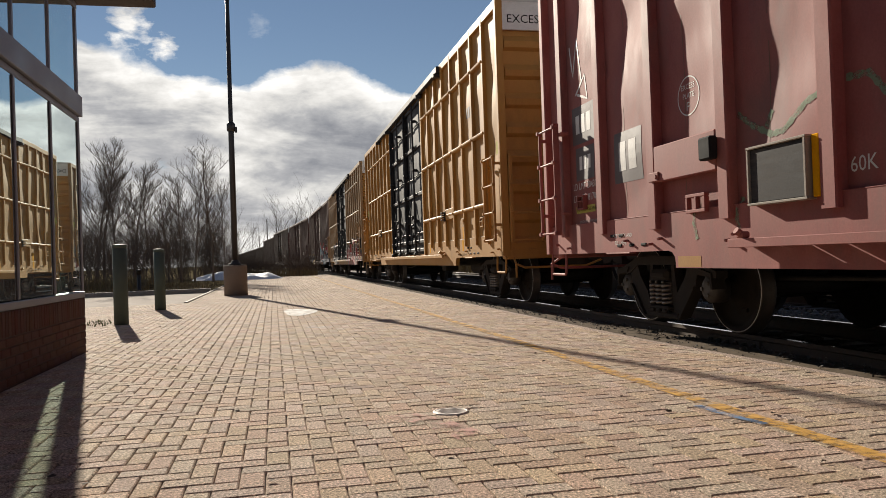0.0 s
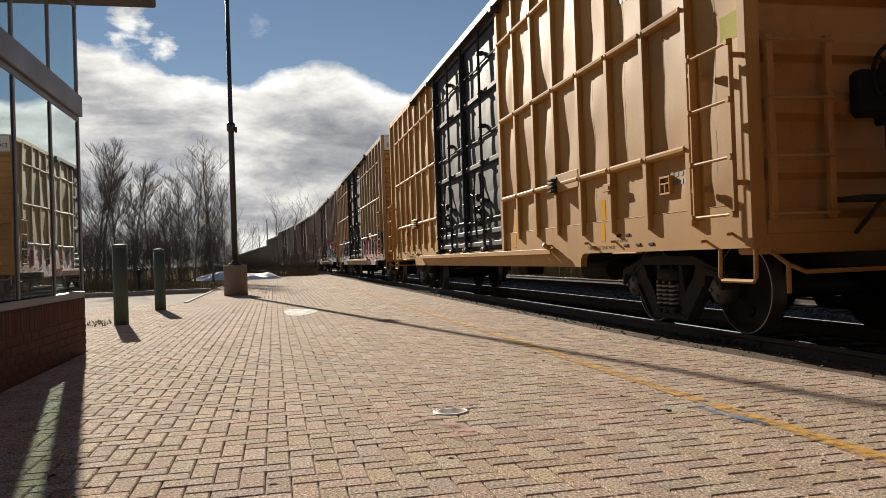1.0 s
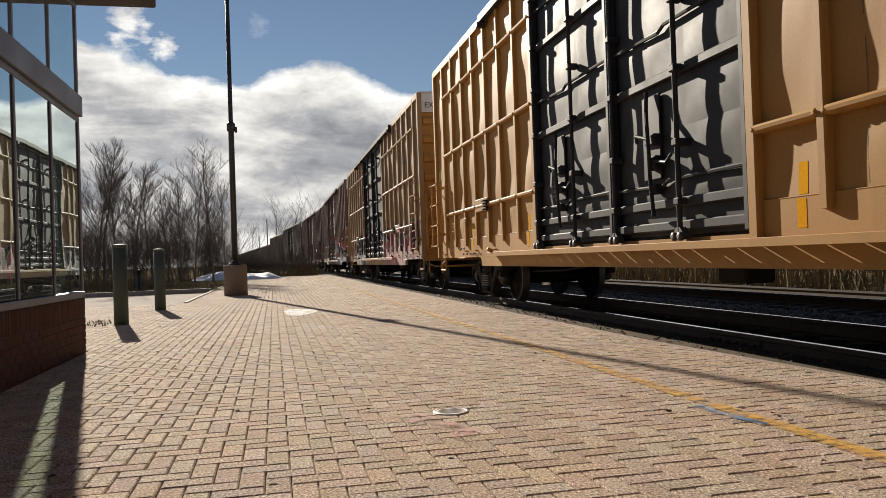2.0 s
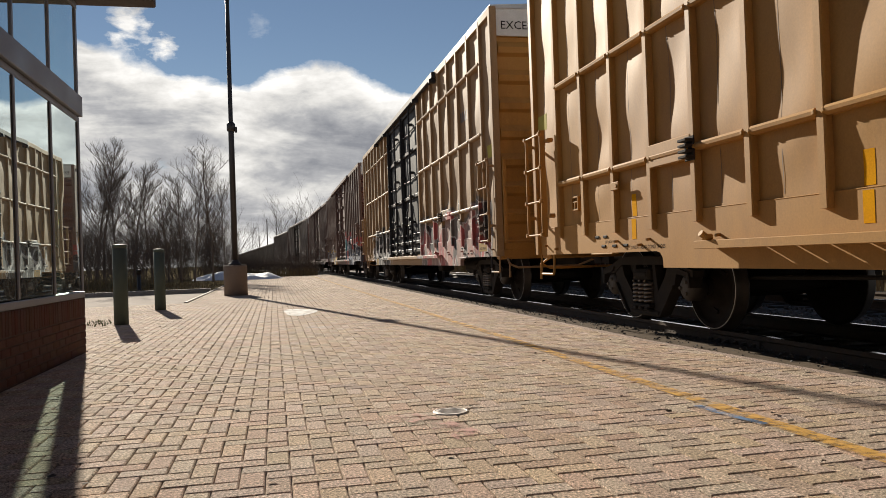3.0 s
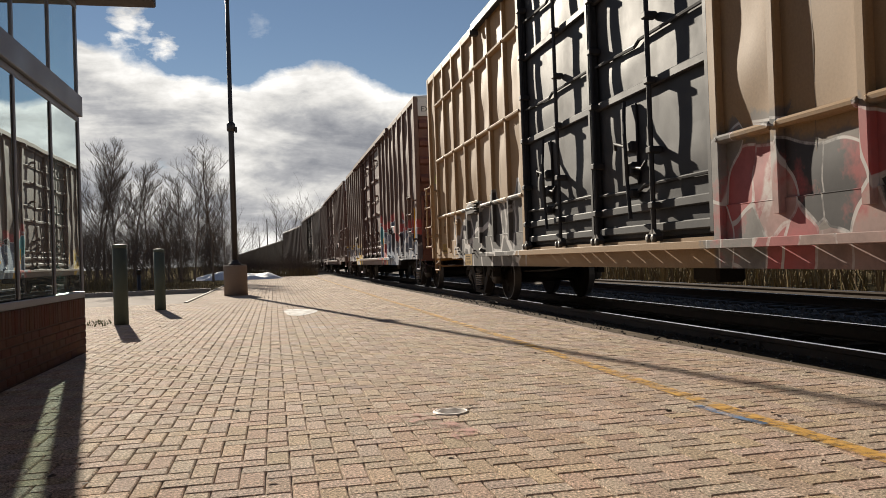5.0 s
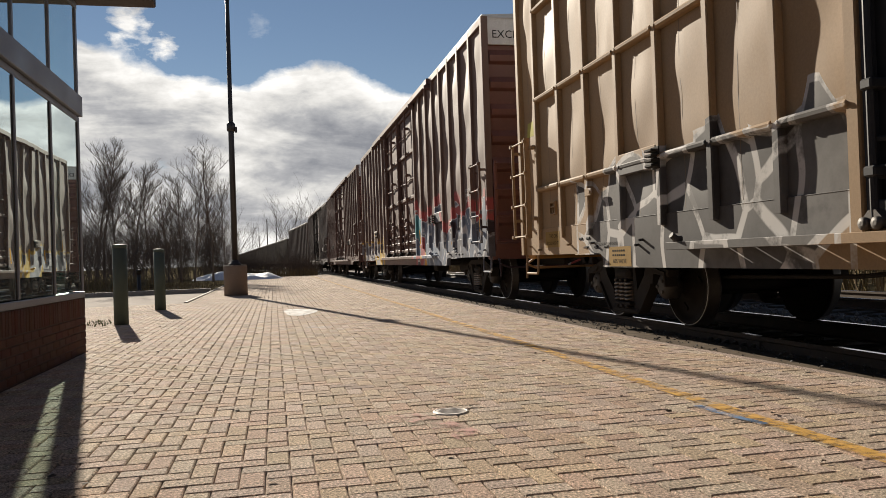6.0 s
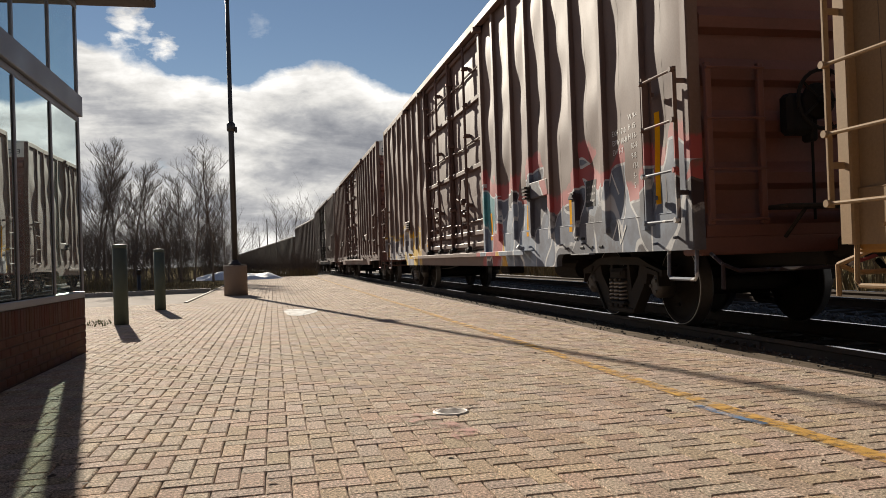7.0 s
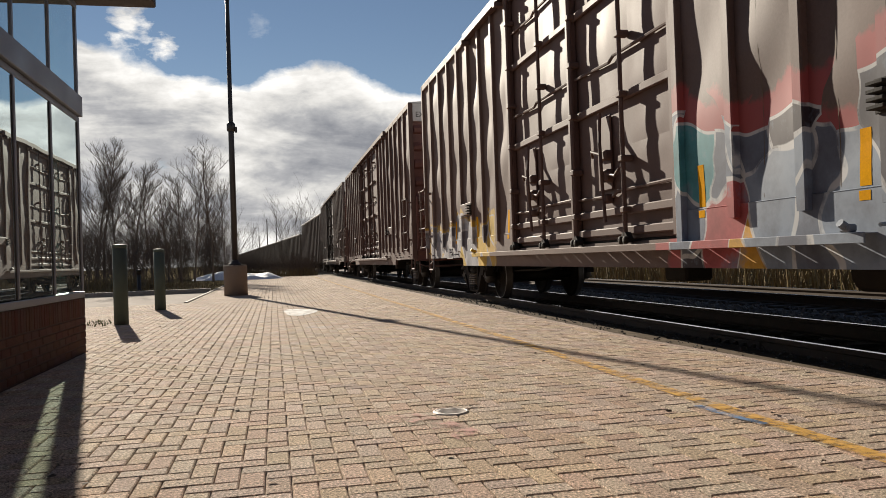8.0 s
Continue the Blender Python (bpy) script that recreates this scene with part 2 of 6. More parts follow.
M["rail"] = surface("rusty_rail", (0.085, 0.062, 0.047), (0.12, 0.088, 0.066), rough=0.8, scale=8, bump=0.3, metal=0.3)
M["railtop"] = surface("polished_rail_head", (0.6, 0.6, 0.61), (0.7, 0.7, 0.71), rough=0.14, scale=8, bump=0.0, metal=1.0)
M["snow"] = surface("old_snow", (0.72, 0.76, 0.82), (0.84, 0.86, 0.9), rough=0.6, scale=3, bump=0.6, bump_scale=12)
M["brick"] = surface("red_brick", (0.095, 0.05, 0.038), (0.118, 0.064, 0.05), rough=0.9, scale=8, bump=0.4, bump_scale=110, vary=0.06, spec=0.15)
M["mortar"] = surface("mortar", (0.07, 0.041, 0.033), (0.09, 0.053, 0.042), rough=0.9, scale=20, bump=0.5)
M["alu"] = surface("bronze_anodised_frame", (0.165, 0.185, 0.23), (0.20, 0.22, 0.27), rough=0.45, scale=2, bump=0.03, metal=0.0)
M["alu_dark"] = surface("dark_gasket", (0.02, 0.02, 0.022), (0.03, 0.03, 0.032), rough=0.5)
M["soffit"] = surface("dark_soffit", (0.06, 0.05, 0.045), (0.08, 0.065, 0.06), rough=0.7)
M["interior"] = surface("interior_wall", (0.3, 0.3, 0.28), (0.36, 0.36, 0.34), rough=0.9)
M["floor"] = surface("interior_floor", (0.16, 0.15, 0.14), (0.2, 0.19, 0.18), rough=0.6)
M["glass"] = coated_glass("coated_window_glass")
M["clear_glass"] = coated_glass("greenish_clear_glass", (0.80, 0.92, 0.88), 0.05)
M["green"] = surface("green_bollard_paint", (0.064, 0.086, 0.073), (0.078, 0.102, 0.088), rough=0.65, spec=0.25, scale=3, bump=0.1, dirt=(0.06, 0.09, 0.075), dirt_amount=0.4)
M["pole"] = surface("dark_bronze_pole", (0.025, 0.02, 0.018), (0.035, 0.03, 0.027), rough=0.5, scale=4, bump=0.05)
M["cast"] = surface("cast_iron_cover", (0.50, 0.45, 0.40), (0.66, 0.60, 0.55), rough=0.5, scale=12, bump=0.4, metal=0.2)
M["bark"] = surface("grey_brown_bark", (0.14, 0.115, 0.098), (0.20, 0.168, 0.145), rough=0.9, scale=6, bump=0.6, bump_scale=30, spec=0.1)
M["twig"] = surface("bare_twigs", (0.115, 0.092, 0.077), (0.165, 0.133, 0.112), rough=0.95, bump=0, spec=0.05)
M["drygrass"] = surface("dry_stalks", (0.17, 0.13, 0.075), (0.24, 0.185, 0.105), rough=0.95, bump=0, vary=0.3, spec=0.05)
M["weeds"] = surface("green_weeds", (0.09, 0.11, 0.04), (0.14, 0.15, 0.06), rough=0.9, bump=0, vary=0.3)
# rolling stock
M["truck"] = surface("grimy_cast_steel", (0.026, 0.022, 0.019), (0.042, 0.035, 0.03), rough=0.85, spec=0.25, scale=5, bump=0.5, bump_scale=50)
M["wheel"] = surface("wheel_steel", (0.022, 0.018, 0.015), (0.036, 0.029, 0.024), rough=0.8, scale=5, bump=0.3, spec=0.2)
# tread steel coloured dark for the shade it turns in
M["tread"] = surface("shaded_tread", (0.06, 0.052, 0.047), (0.09, 0.08, 0.072), rough=0.5, bump=0, metal=0.5)
# thin ring in a pale tone: a painted highlight along the wheel's edge
M["rim"] = surface("wheel_rim_highlight", (0.5, 0.46, 0.42), (0.6, 0.56, 0.52), rough=0.45, bump=0, metal=0.5)
M["spring"] = surface("worn_spring_steel", (0.20, 0.17, 0.15), (0.28, 0.25, 0.22), rough=0.42, scale=8, bump=0.1, metal=0.6)
M["yellow"] = surface("boxcar_yellow_paint", (0.40, 0.205, 0.05), (0.45, 0.245, 0.07), rough=0.62, spec=0.2, scale=0.8, bump=0.08, bump_scale=50, dirt=(0.24, 0.125, 0.045), dirt_amount=0.6, dirt_scale=1.1, stretch=(1, 1, 0.4))
M["yellow_end"] = surface("boxcar_ochre_end_paint", (0.39, 0.19, 0.042), (0.44, 0.228, 0.06), rough=0.6, spec=0.3, scale=0.9, bump=0.08, bump_scale=50, dirt=(0.14, 0.08, 0.03), dirt_amount=0.55, dirt_scale=1.4, stretch=(1, 1, 0.4))
M["black_door"] = surface("black_door_paint", (0.024, 0.025, 0.028), (0.036, 0.036, 0.04), rough=0.6, spec=0.22, scale=1.5, bump=0.08, dirt=(0.12, 0.1, 0.085), dirt_amount=0.35)
M["red"] = surface("boxcar_oxide_red_paint", (0.27, 0.075, 0.068), (0.36, 0.135, 0.118), rough=0.66, spec=0.22, scale=1.6, bump=0.08, bump_scale=50, dirt=(0.15, 0.09, 0.08), dirt_amount=0.7, dirt_scale=1.2, stretch=(1, 1, 0.5))
M["brown"] = surface("boxcar_brown_paint", (0.115, 0.068, 0.056), (0.15, 0.092, 0.077), rough=0.62, spec=0.22, scale=0.7, bump=0.08, bump_scale=50, dirt=(0.09, 0.055, 0.046), dirt_amount=0.5, dirt_scale=0.9, stretch=(1, 1, 0.4))
M["galv"] = surface("galvanised_roof", (0.45, 0.44, 0.42), (0.55, 0.54, 0.52), rough=0.45, scale=2, bump=0.1, metal=0.5)
M["white"] = surface("white_paint", (0.62, 0.62, 0.6), (0.7, 0.7, 0.68), rough=0.6, scale=6, bump=0.05)
M["letter_black"] = surface("black_lettering", (0.018, 0.018, 0.018), (0.026, 0.026, 0.026), rough=0.8, bump=0, spec=0.04)
M["reflect"] = surface("yellow_reflector", (0.74, 0.34, 0.004), (0.80, 0.39, 0.008), rough=0.85, spec=0.03, bump=0)
M["dark"] = surface("dark_rubber", (0.012, 0.012, 0.013), (0.02, 0.02, 0.021), rough=0.8, spec=0.15)
RED_, SLATE_, TEAL_ = (0.36, 0.075, 0.075), (0.12, 0.15, 0.195), (0.05, 0.25, 0.28)
M["yellow_tag"] = graffiti("tagged_yellow_paint", (0.30, 0.192, 0.098), (0.34, 0.226, 0.124), (0.25, 0.18, 0.115), [
    dict(y0=-9.0, y1=-2.5, top=1.80, rise=0.50, scale=2.5, tall=0.55, bend=1.7, warp=0.42, bare=0.14, line=(0.52, 0.50, 0.48), line_width=0.0095, halo=(0.13, 0.12, 0.112), reach=0.08, haze=(0.36, 0.075, 0.075),
         fills=((0.0, (0.36, 0.10, 0.10)), (0.20, (0.34, 0.23, 0.205)), (0.40, (0.20, 0.185, 0.175)), (0.64, (0.045, 0.042, 0.044)), (0.86, (0.40, 0.25, 0.23)))),
    dict(y0=2.65, y1=7.4, top=1.95, rise=0.60, scale=1.55, tall=0.7, bend=1.0, warp=0.30, bare=0.16, line=(0.52, 0.50, 0.48), line_width=0.026, halo=None, reach=0.0,
         haze=(0.055, 0.055, 0.058), fills=((0.0, (0.085, 0.084, 0.085)), (0.45, (0.125, 0.122, 0.12)), (0.75, (0.045, 0.045, 0.047))))], 3)
M["brown_tag"] = graffiti("tagged_brown_paint", (0.135, 0.088, 0.073), (0.18, 0.122, 0.102), (0.08, 0.05, 0.042), [
    dict(y0=-9.9, y1=-2.5, top=1.85, rise=0.70, scale=1.55, tall=0.65, bend=1.3, warp=0.85, bare=0.0, line=(0.52, 0.52, 0.52), line_width=0.012, halo=RED_, reach=0.24,
         haze=(0.16, 0.21, 0.27), fills=((0.0, SLATE_), (0.22, (0.10, 0.115, 0.135)), (0.40, (0.22, 0.275, 0.34)), (0.54, (0.03, 0.033, 0.04)), (0.78, (0.08, 0.09, 0.105)), (0.88, TEAL_), (0.91, RED_), (0.97, (0.55, 0.30, 0.03)))),
    dict(y0=3.7, y1=9.2, top=1.60, rise=0.35, scale=2.0, tall=0.6, bend=1.4, warp=0.4, bare=0.08, line=(0.44, 0.42, 0.42), line_width=0.014, halo=(0.47, 0.30, 0.05), reach=0.10,
         fills=((0.0, (0.20, 0.195, 0.22)), (0.4, (0.10, 0.095, 0.12)), (0.65, (0.27, 0.275, 0.30)), (0.88, (0.50, 0.33, 0.05))))], 5)
M["yellow_worn"] = worn_paint("worn_yellow_line", (0.70, 0.38, 0.05), 0.42, 6.0)
M["blue_worn"] = worn_paint("blue_spray_mark", (0.10, 0.22, 0.42), 0.55, 11.0)
M["pink_worn"] = worn_paint("pink_spray_mark", (0.60, 0.31, 0.26), 0.05, 7.0)
M["white_worn"] = worn_paint("white_spray_mark", (0.75, 0.74, 0.72), 0.4, 12.0)
M["salt"] = worn_paint("white_residue", (0.8, 0.79, 0.77), 0.9, 4.0)
M["leaf"] = surface("dead_leaf", (0.05, 0.035, 0.02), (0.08, 0.05, 0.03), rough=0.9, bump=0)
M["board"] = surface("weathered_grey_board", (0.035, 0.035, 0.037), (0.075, 0.073, 0.072), rough=0.75, spec=0.15, stretch=(1, 1, 7), scale=3, bump=0.2, dirt=(0.08, 0.075, 0.07), dirt_amount=0.7, dirt_scale=1.5)
M["patch"] = surface("grey_stencil_patch", (0.085, 0.07, 0.074), (0.12, 0.098, 0.10), rough=0.6, bump=0)
M["green_spray"] = worn_paint("green_spray", (0.24, 0.32, 0.21), 0.75, 7.0)
M["tan_notice"] = surface("dull_yellow_notice", (0.31, 0.195, 0.06), (0.35, 0.23, 0.08), rough=0.8, spec=0.1, bump=0, dirt=(0.28, 0.2, 0.1), dirt_amount=0.5, dirt_scale=4)
M["sticker"] = surface("yellow_green_sticker", (0.45, 0.42, 0.10), (0.5, 0.46, 0.13), rough=0.85, spec=0.1, bump=0)

# ---------------------------------------------------------------- mesh helpers


def part(name, bm, material, parent=None, label="", smooth=False):
    """Links a bmesh as one mesh object, under its thing where one is given."""
    me = bpy.data.meshes.new(name)
    bmesh.ops.recalc_face_normals(bm, faces=bm.faces)
    bm.to_mesh(me)
    bm.free()
    for m in material if isinstance(material, (list, tuple)) else [material]:
        me.materials.append(m)
    if smooth:
        me.shade_smooth()
    ob = new(name, me)
    ob.parent = parent
    if label:
        tagged(ob, label)
    return ob


def raw(name, verts, faces, material, parent=None, label="", smooth=False):
    me = bpy.data.meshes.new(name)
    me.from_pydata(verts, [], faces)
    me.materials.append(material)
    if smooth:
        me.shade_smooth()
    me.update()
    ob = new(name, me)
    ob.parent = parent
    if label:
        tagged(ob, label)
    return ob


def box(bm, x0, x1, y0, y1, z0, z1, c=0.0, mat=0):
    """A box with chamfered edges."""
    xs, ys, zs = sorted((x0, x1)), sorted((y0, y1)), sorted((z0, z1))
    if not c:
        v = [bm.verts.new((x, y, z)) for x in xs for y in ys for z in zs]
        fs = [(0, 1, 3, 2), (4, 6, 7, 5), (0, 4, 5, 1), (2, 3, 7, 6), (0, 2, 6, 4), (1, 5, 7, 3)]
    else:
        v, key = [], {}
        for i in (0, 1):
            for j in (0, 1):
                for k in (0, 1):
                    sx, sy, sz = (c if i == 0 else -c), (c if j == 0 else -c), (c if k == 0 else -c)
                    for a, p in (("x", (xs[i], ys[j] + sy, zs[k] + sz)), ("y", (xs[i] + sx, ys[j], zs[k] + sz)), ("z", (xs[i] + sx, ys[j] + sy, zs[k]))):
                        key[i, j, k, a] = len(v)
                        v.append(bm.verts.new(p))
        q = ((0, 0), (1, 0), (1, 1), (0, 1))
        fs = []
        for e in (0, 1):
            fs.append([key[e, a, b, "x"] for a, b in q])
            fs.append([key[a, e, b, "y"] for a, b in q])
            fs.append([key[a, b, e, "z"] for a, b in q])
        for a in (0, 1):
            for b in (0, 1):
                fs.append([key[a, b, 0, "x"], key[a, b, 1, "x"], key[a, b, 1, "y"], key[a, b, 0, "y"]])
                fs.append([key[a, 0, b, "x"], key[a, 1, b, "x"], key[a, 1, b, "z"], key[a, 0, b, "z"]])
                fs.append([key[0, a, b, "y"], key[1, a, b, "y"], key[1, a, b, "z"], key[0, a, b, "z"]])
        for i in (0, 1):
            for j in (0, 1):
                for k in (0, 1):
                    fs.append([key[i, j, k, a] for a in "xyz"])
    for f in fs:
        bm.faces.new([v[n] for n in f]).material_index = mat


def tube(bm, pts, r, seg=8, r2=None, cap=True, mat=0):
    """A round bar along a line of points, tapering from r to r2."""
    pts = [Vector(p) for p in pts]
    r2 = r if r2 is None else r2
    rings = []
    for i, p in enumerate(pts):
        d = (pts[min(i + 1, len(pts) - 1)] - pts[max(i - 1, 0)]).normalized()
        a = d.orthogonal().normalized() if i == 0 else (a - d * a.dot(d)).normalized()
        b = d.cross(a)
        rr = r + (r2 - r) * i / max(1, len(pts) - 1)
        rings.append([bm.verts.new(p + (a * math.cos(t) + b * math.sin(t)) * rr) for t in (2 * math.pi * k / seg for k in range(seg))])
    for u, w in zip(rings, rings[1:]):
        for k in range(seg):
            bm.faces.new((u[k], u[(k + 1) % seg], w[(k + 1) % seg], w[k])).material_index = mat
    if cap:
        bm.faces.new(rings[0][::-1]).material_index = mat
        bm.faces.new(rings[-1]).material_index = mat


def lathe(bm, profile, seg=24, axis="z", at=(0, 0, 0), mats=None):
    """Turns a profile of (radius, height) about an axis."""
    rings = []
    for r, h in profile:
        ring = []
        for k in range(seg):
            t = 2 * math.pi * k / seg
            c, s = r * math.cos(t), r * math.sin(t)
            p = {"z": (c, s, h), "x": (h, c, s), "y": (s, h, c)}[axis]
            ring.append(bm.verts.new(Vector(p) + Vector(at)))
        rings.append(ring)
    for i, (u, w) in enumerate(zip(rings, rings[1:])):
        for k in range(seg):
            f = bm.faces.new((u[k], u[(k + 1) % seg], w[(k + 1) % seg], w[k]))
            f.material_index = mats[i] if mats else 0
            f.smooth = True
    bm.faces.new(rings[0][::-1])
    bm.faces.new(rings[-1])


def prism(bm, outline, x0, x1, mat=0):
    """An outline of (y, z) pushed from x0 to x1."""
    a = [bm.verts.new((x0, y, z)) for y, z in outline]
    b = [bm.verts.new((x1, y, z)) for y, z in outline]
    n = len(outline)
    bm.faces.new(a).material_index = mat
    bm.faces.new(b[::-1]).material_index = mat
    for k in range(n):
        bm.faces.new((a[k], b[k], b[(k + 1) % n], a[(k + 1) % n])).material_index = mat


def words(name, text, size, m, material, parent=None, label=""):
    """Lettering cut from the built-in font."""
    cu = bpy.data.curves.new(name, "FONT")
    cu.body, cu.size, cu.resolution_u = text, size, 2
    tmp = bpy.data.objects.new(name, cu)
    scene.collection.objects.link(tmp)
    me = bpy.data.meshes.new_from_object(tmp.evaluated_get(bpy.context.evaluated_depsgraph_get()))
    bpy.data.objects.remove(tmp)
    me.materials.clear()
    me.materials.append(material)
    me.transform(m)
    ob = new(name, me)
    ob.parent = parent
    if label:
        tagged(ob, label)
    return ob


# ---------------------------------------------------------------- the line of the track
TRACK_X, BEND_AT, BEND_LONG, BEND = 5.35, 54.0, 36.0, 0.085


def on_track(s, off=0.0):
    """Place and heading of the track s metres along it: straight, a short bend to the left, straight again."""
    u = max(0.0, min(BEND_LONG, s - BEND_AT))
    v = max(0.0, s - BEND_AT - BEND_LONG)
    x = TRACK_X - BEND * (u * u / (2 * BEND_LONG) + v)
    y = s - 0.005 * v - 0.0017 * u
    h = BEND * u / BEND_LONG
    return Vector((x + off * math.cos(h), y + off * math.sin(h), 0)), h


def sweep(name, outline, off, s0, s1, step, material, parent=None, label="", z=0.0):
    """An outline of (across, up) carried along the track."""
    n = max(2, int((s1 - s0) / step) + 1)
    verts, faces, k = [], [], len(outline)
    for i in range(n):
        s = s0 + (s1 - s0) * i / (n - 1)
        for a, b in outline:
            p, h = on_track(s, off + a)
            verts.append((p.x, p.y, z + b))
    for i in range(n - 1):
        for j in range(k):
            j2 = (j + 1) % k
            faces.append((i * k + j, i * k + j2, (i + 1) * k + j2, (i + 1) * k + j))
    faces.append(tuple(range(k))[::-1])
    faces.append(tuple((n - 1) * k + j for j in range(k)))
    return raw(name, verts, faces, material, parent, label)


# ---------------------------------------------------------------- ground, platform, road
rng = random.Random(4)
EDGE_X = 3.59


def ground():
    verts, faces = [], []
    xs = [-3000, -400, -80, -40, -20, -10, 0, 3.0, 3.4, 3.9, 12.5, 14.5, 22, 60, 400, 3000]
    ys = [-3000, -300, -60, -15, 5, 20, 30, 40, 50, 52.5, 54, 60, 70, 90, 150, 400, 3000]
    for y in ys:
        for x in xs:
            z = -0.42 if -5 < x < 12.6 else -0.2
            if x >= 14.5 and abs(y) < 400:
                z = 0.15
            verts.append((x, y, z))
    n = len(xs)
    for j in range(len(ys) - 1):
        for i in range(n - 1):
            faces.append((j * n + i, j * n + i + 1, (j + 1) * n + i + 1, (j + 1) * n + i))
    tagged(raw("ground", verts, faces, M["ground"]), "dry brown grass and bare earth", "ground", kind="structure")


ground()


def slab(name, outline, z0, z1, material, label, category="pavement", kind="structure"):
    bm = bmesh.new()
    a = [bm.verts.new((x, y, z0)) for x, y in outline]
    b = [bm.verts.new((x, y, z1)) for x, y in outline]
    n = len(outline)
    bm.faces.new(a[::-1])
    bm.faces.new(b)
    for k in range(n):
        bm.faces.new((a[k], a[(k + 1) % n], b[(k + 1) % n], b[k]))
    return tagged(part(name, bm, material), label, category, kind=kind)


def edge_x(y):
    """The platform's edge follows the bend of the track."""
    return EDGE_X + on_track(y)[0].x - TRACK_X + 0.06 * max(0.0, min(7.0, 7.0 - y))


bed_line = [(-14, -12), (edge_x(-12) - 0.1, -12)] + [(edge_x(y) - 0.1, y) for y in (0, 7, 20, 33, 40, 46, 52)] + [(-2.07, 52), (-2.07, 19.4), (-6.5, 19.4), (-14, 19.4)]
platform = slab("pavement", bed_line, -0.4, -0.0125, M["joint"], "sand-filled bed of the paved station platform")
bm = bmesh.new()
rings = []
for y in [-12, 0, 7] + list(range(9, 53, 2)) + [52]:
    rings.append([bm.verts.new((edge_x(y) + a, y, b)) for a, b in ((-0.103, -0.4), (0, -0.4), (0, -0.02), (-0.015, -0.004), (-0.098, 0.0), (-0.103, -0.006))])
for u, v in zip(rings, rings[1:]):
    for k in range(6):
        bm.faces.new((u[k], u[(k + 1) % 6], v[(k + 1) % 6], v[k]))
for row in (rings[0], rings[-1]):
    bm.faces.new(row)
tagged(part("kerb", bm, M["paver"]), "tan concrete edge of the platform", "kerb", kind="structure")
slab("road", [(-40, 19.5), (-2.15, 19.5), (-2.15, 27.6), (-40, 27.6)], -0.4, -0.05, M["road"], "pale worn asphalt driveway", "road")
bm = bmesh.new()
box(bm, -40, -2.15, 27.62, 27.8, -0.4, 0.1, 0.02)
tagged(part("kerb", bm, M["concrete"]), "grey concrete kerb along the driveway", "kerb", kind="structure")
bm = bmesh.new()
box(bm, -2.14, -2.075, 19.5, 52, -0.4, 0.02, 0.01)
tagged(part("kerb", bm, M["concrete"]), "narrow concrete edging beside the pavers", "kerb", kind="structure")
slab("verge", [(-40, 27.82), (-2.15, 27.82), (-2.15, 60), (-40, 60)], -0.4, 0.03, M["ground"], "brown grass verge beyond the driveway", "verge")

# ---------------------------------------------------------------- rails


def track(cx_off, s0, s1, top, name, label):
    """One track: two rails, ties and their bed."""
    root = tagged(new(name), label, "railway track", kind="structure")
    head = [(-0.036, -0.002), (-0.036, -0.04), (-0.009, -0.055), (-0.009, -0.155), (-0.07, -0.17), (-0.07, -0.18), (0.07, -0.18), (0.07, -0.17), (0.009, -0.155), (0.009, -0.055), (0.036, -0.04), (0.036, -0.002)]
    for side in (-0.7525, 0.7525):
        r = sweep("rail", head, cx_off + side, s0, s1, 3.0, M["rail"], root, z=top)
        sweep("rail_head", [(-0.03, -0.004), (0.03, -0.004), (0.026, 0.0), (-0.026, 0.0)], cx_off + side, s0, s1, 3.0, M["railtop"], r, "bright polished rail head", z=top)
    sweep("ballast_bed", [(-2.0, -0.5), (-1.55, -0.235), (1.55, -0.235), (2.0, -0.5)], cx_off, s0, s1, 3.0, M["ballast"], root, z=top)
    bm = bmesh.new()
    s = s0 + 0.3
    while s < min(s1, 70):
        p, h = on_track(s, cx_off)
        box(bm, p.x - 1.3, p.x + 1.3, p.y - 0.11, p.y + 0.11, top - 0.36, top - 0.19, 0.012)
        s += 0.5
    tagged(part("ties", bm, M["tie"], root), kind="stuff")
    return root


main_track = track(0.0, -60, 330, 0.01, "track_1", "main railway track with polished rails on dark ballast")


def rail_joint(y):
    """Bolted joint bars on the near rail."""
    x = TRACK_X - 0.7525
    bm = bmesh.new()
    for sx in (-1, 1):
        box(bm, x + sx * 0.010, x + sx * 0.034, y - 0.46, y + 0.46, -0.145, -0.045, 0.012)
    bar = part("joint_bar", bm, M["rail"], main_track, "bolted joint bars on the rail")
    for k in range(6):
        bm = bmesh.new()
        lathe(bm, [(0.024, x - 0.034), (0.024, x - 0.062), (0.012, x - 0.066), (0.012, x - 0.09)], 6, "x", (0, y - 0.375 + 0.15 * k, -0.095))
        part("bolt", bm, M["cap"], bar)


rail_joint(7.07)
track(5.05, -40, 200, -0.05, "track_2", "second railway track beyond the train")

# ---------------------------------------------------------------- building


def brick_wall(x0, x1, y0, y1, z1, name):
    """A low wall of soldier and running bricks laid over its core."""
    bm = bmesh.new()
    box(bm, x0, x1, y0, y1, -0.2, z1)
    return tagged(part(name, bm, M["mortar"]), "dark red brick base wall of the station building", "wall", kind="structure")


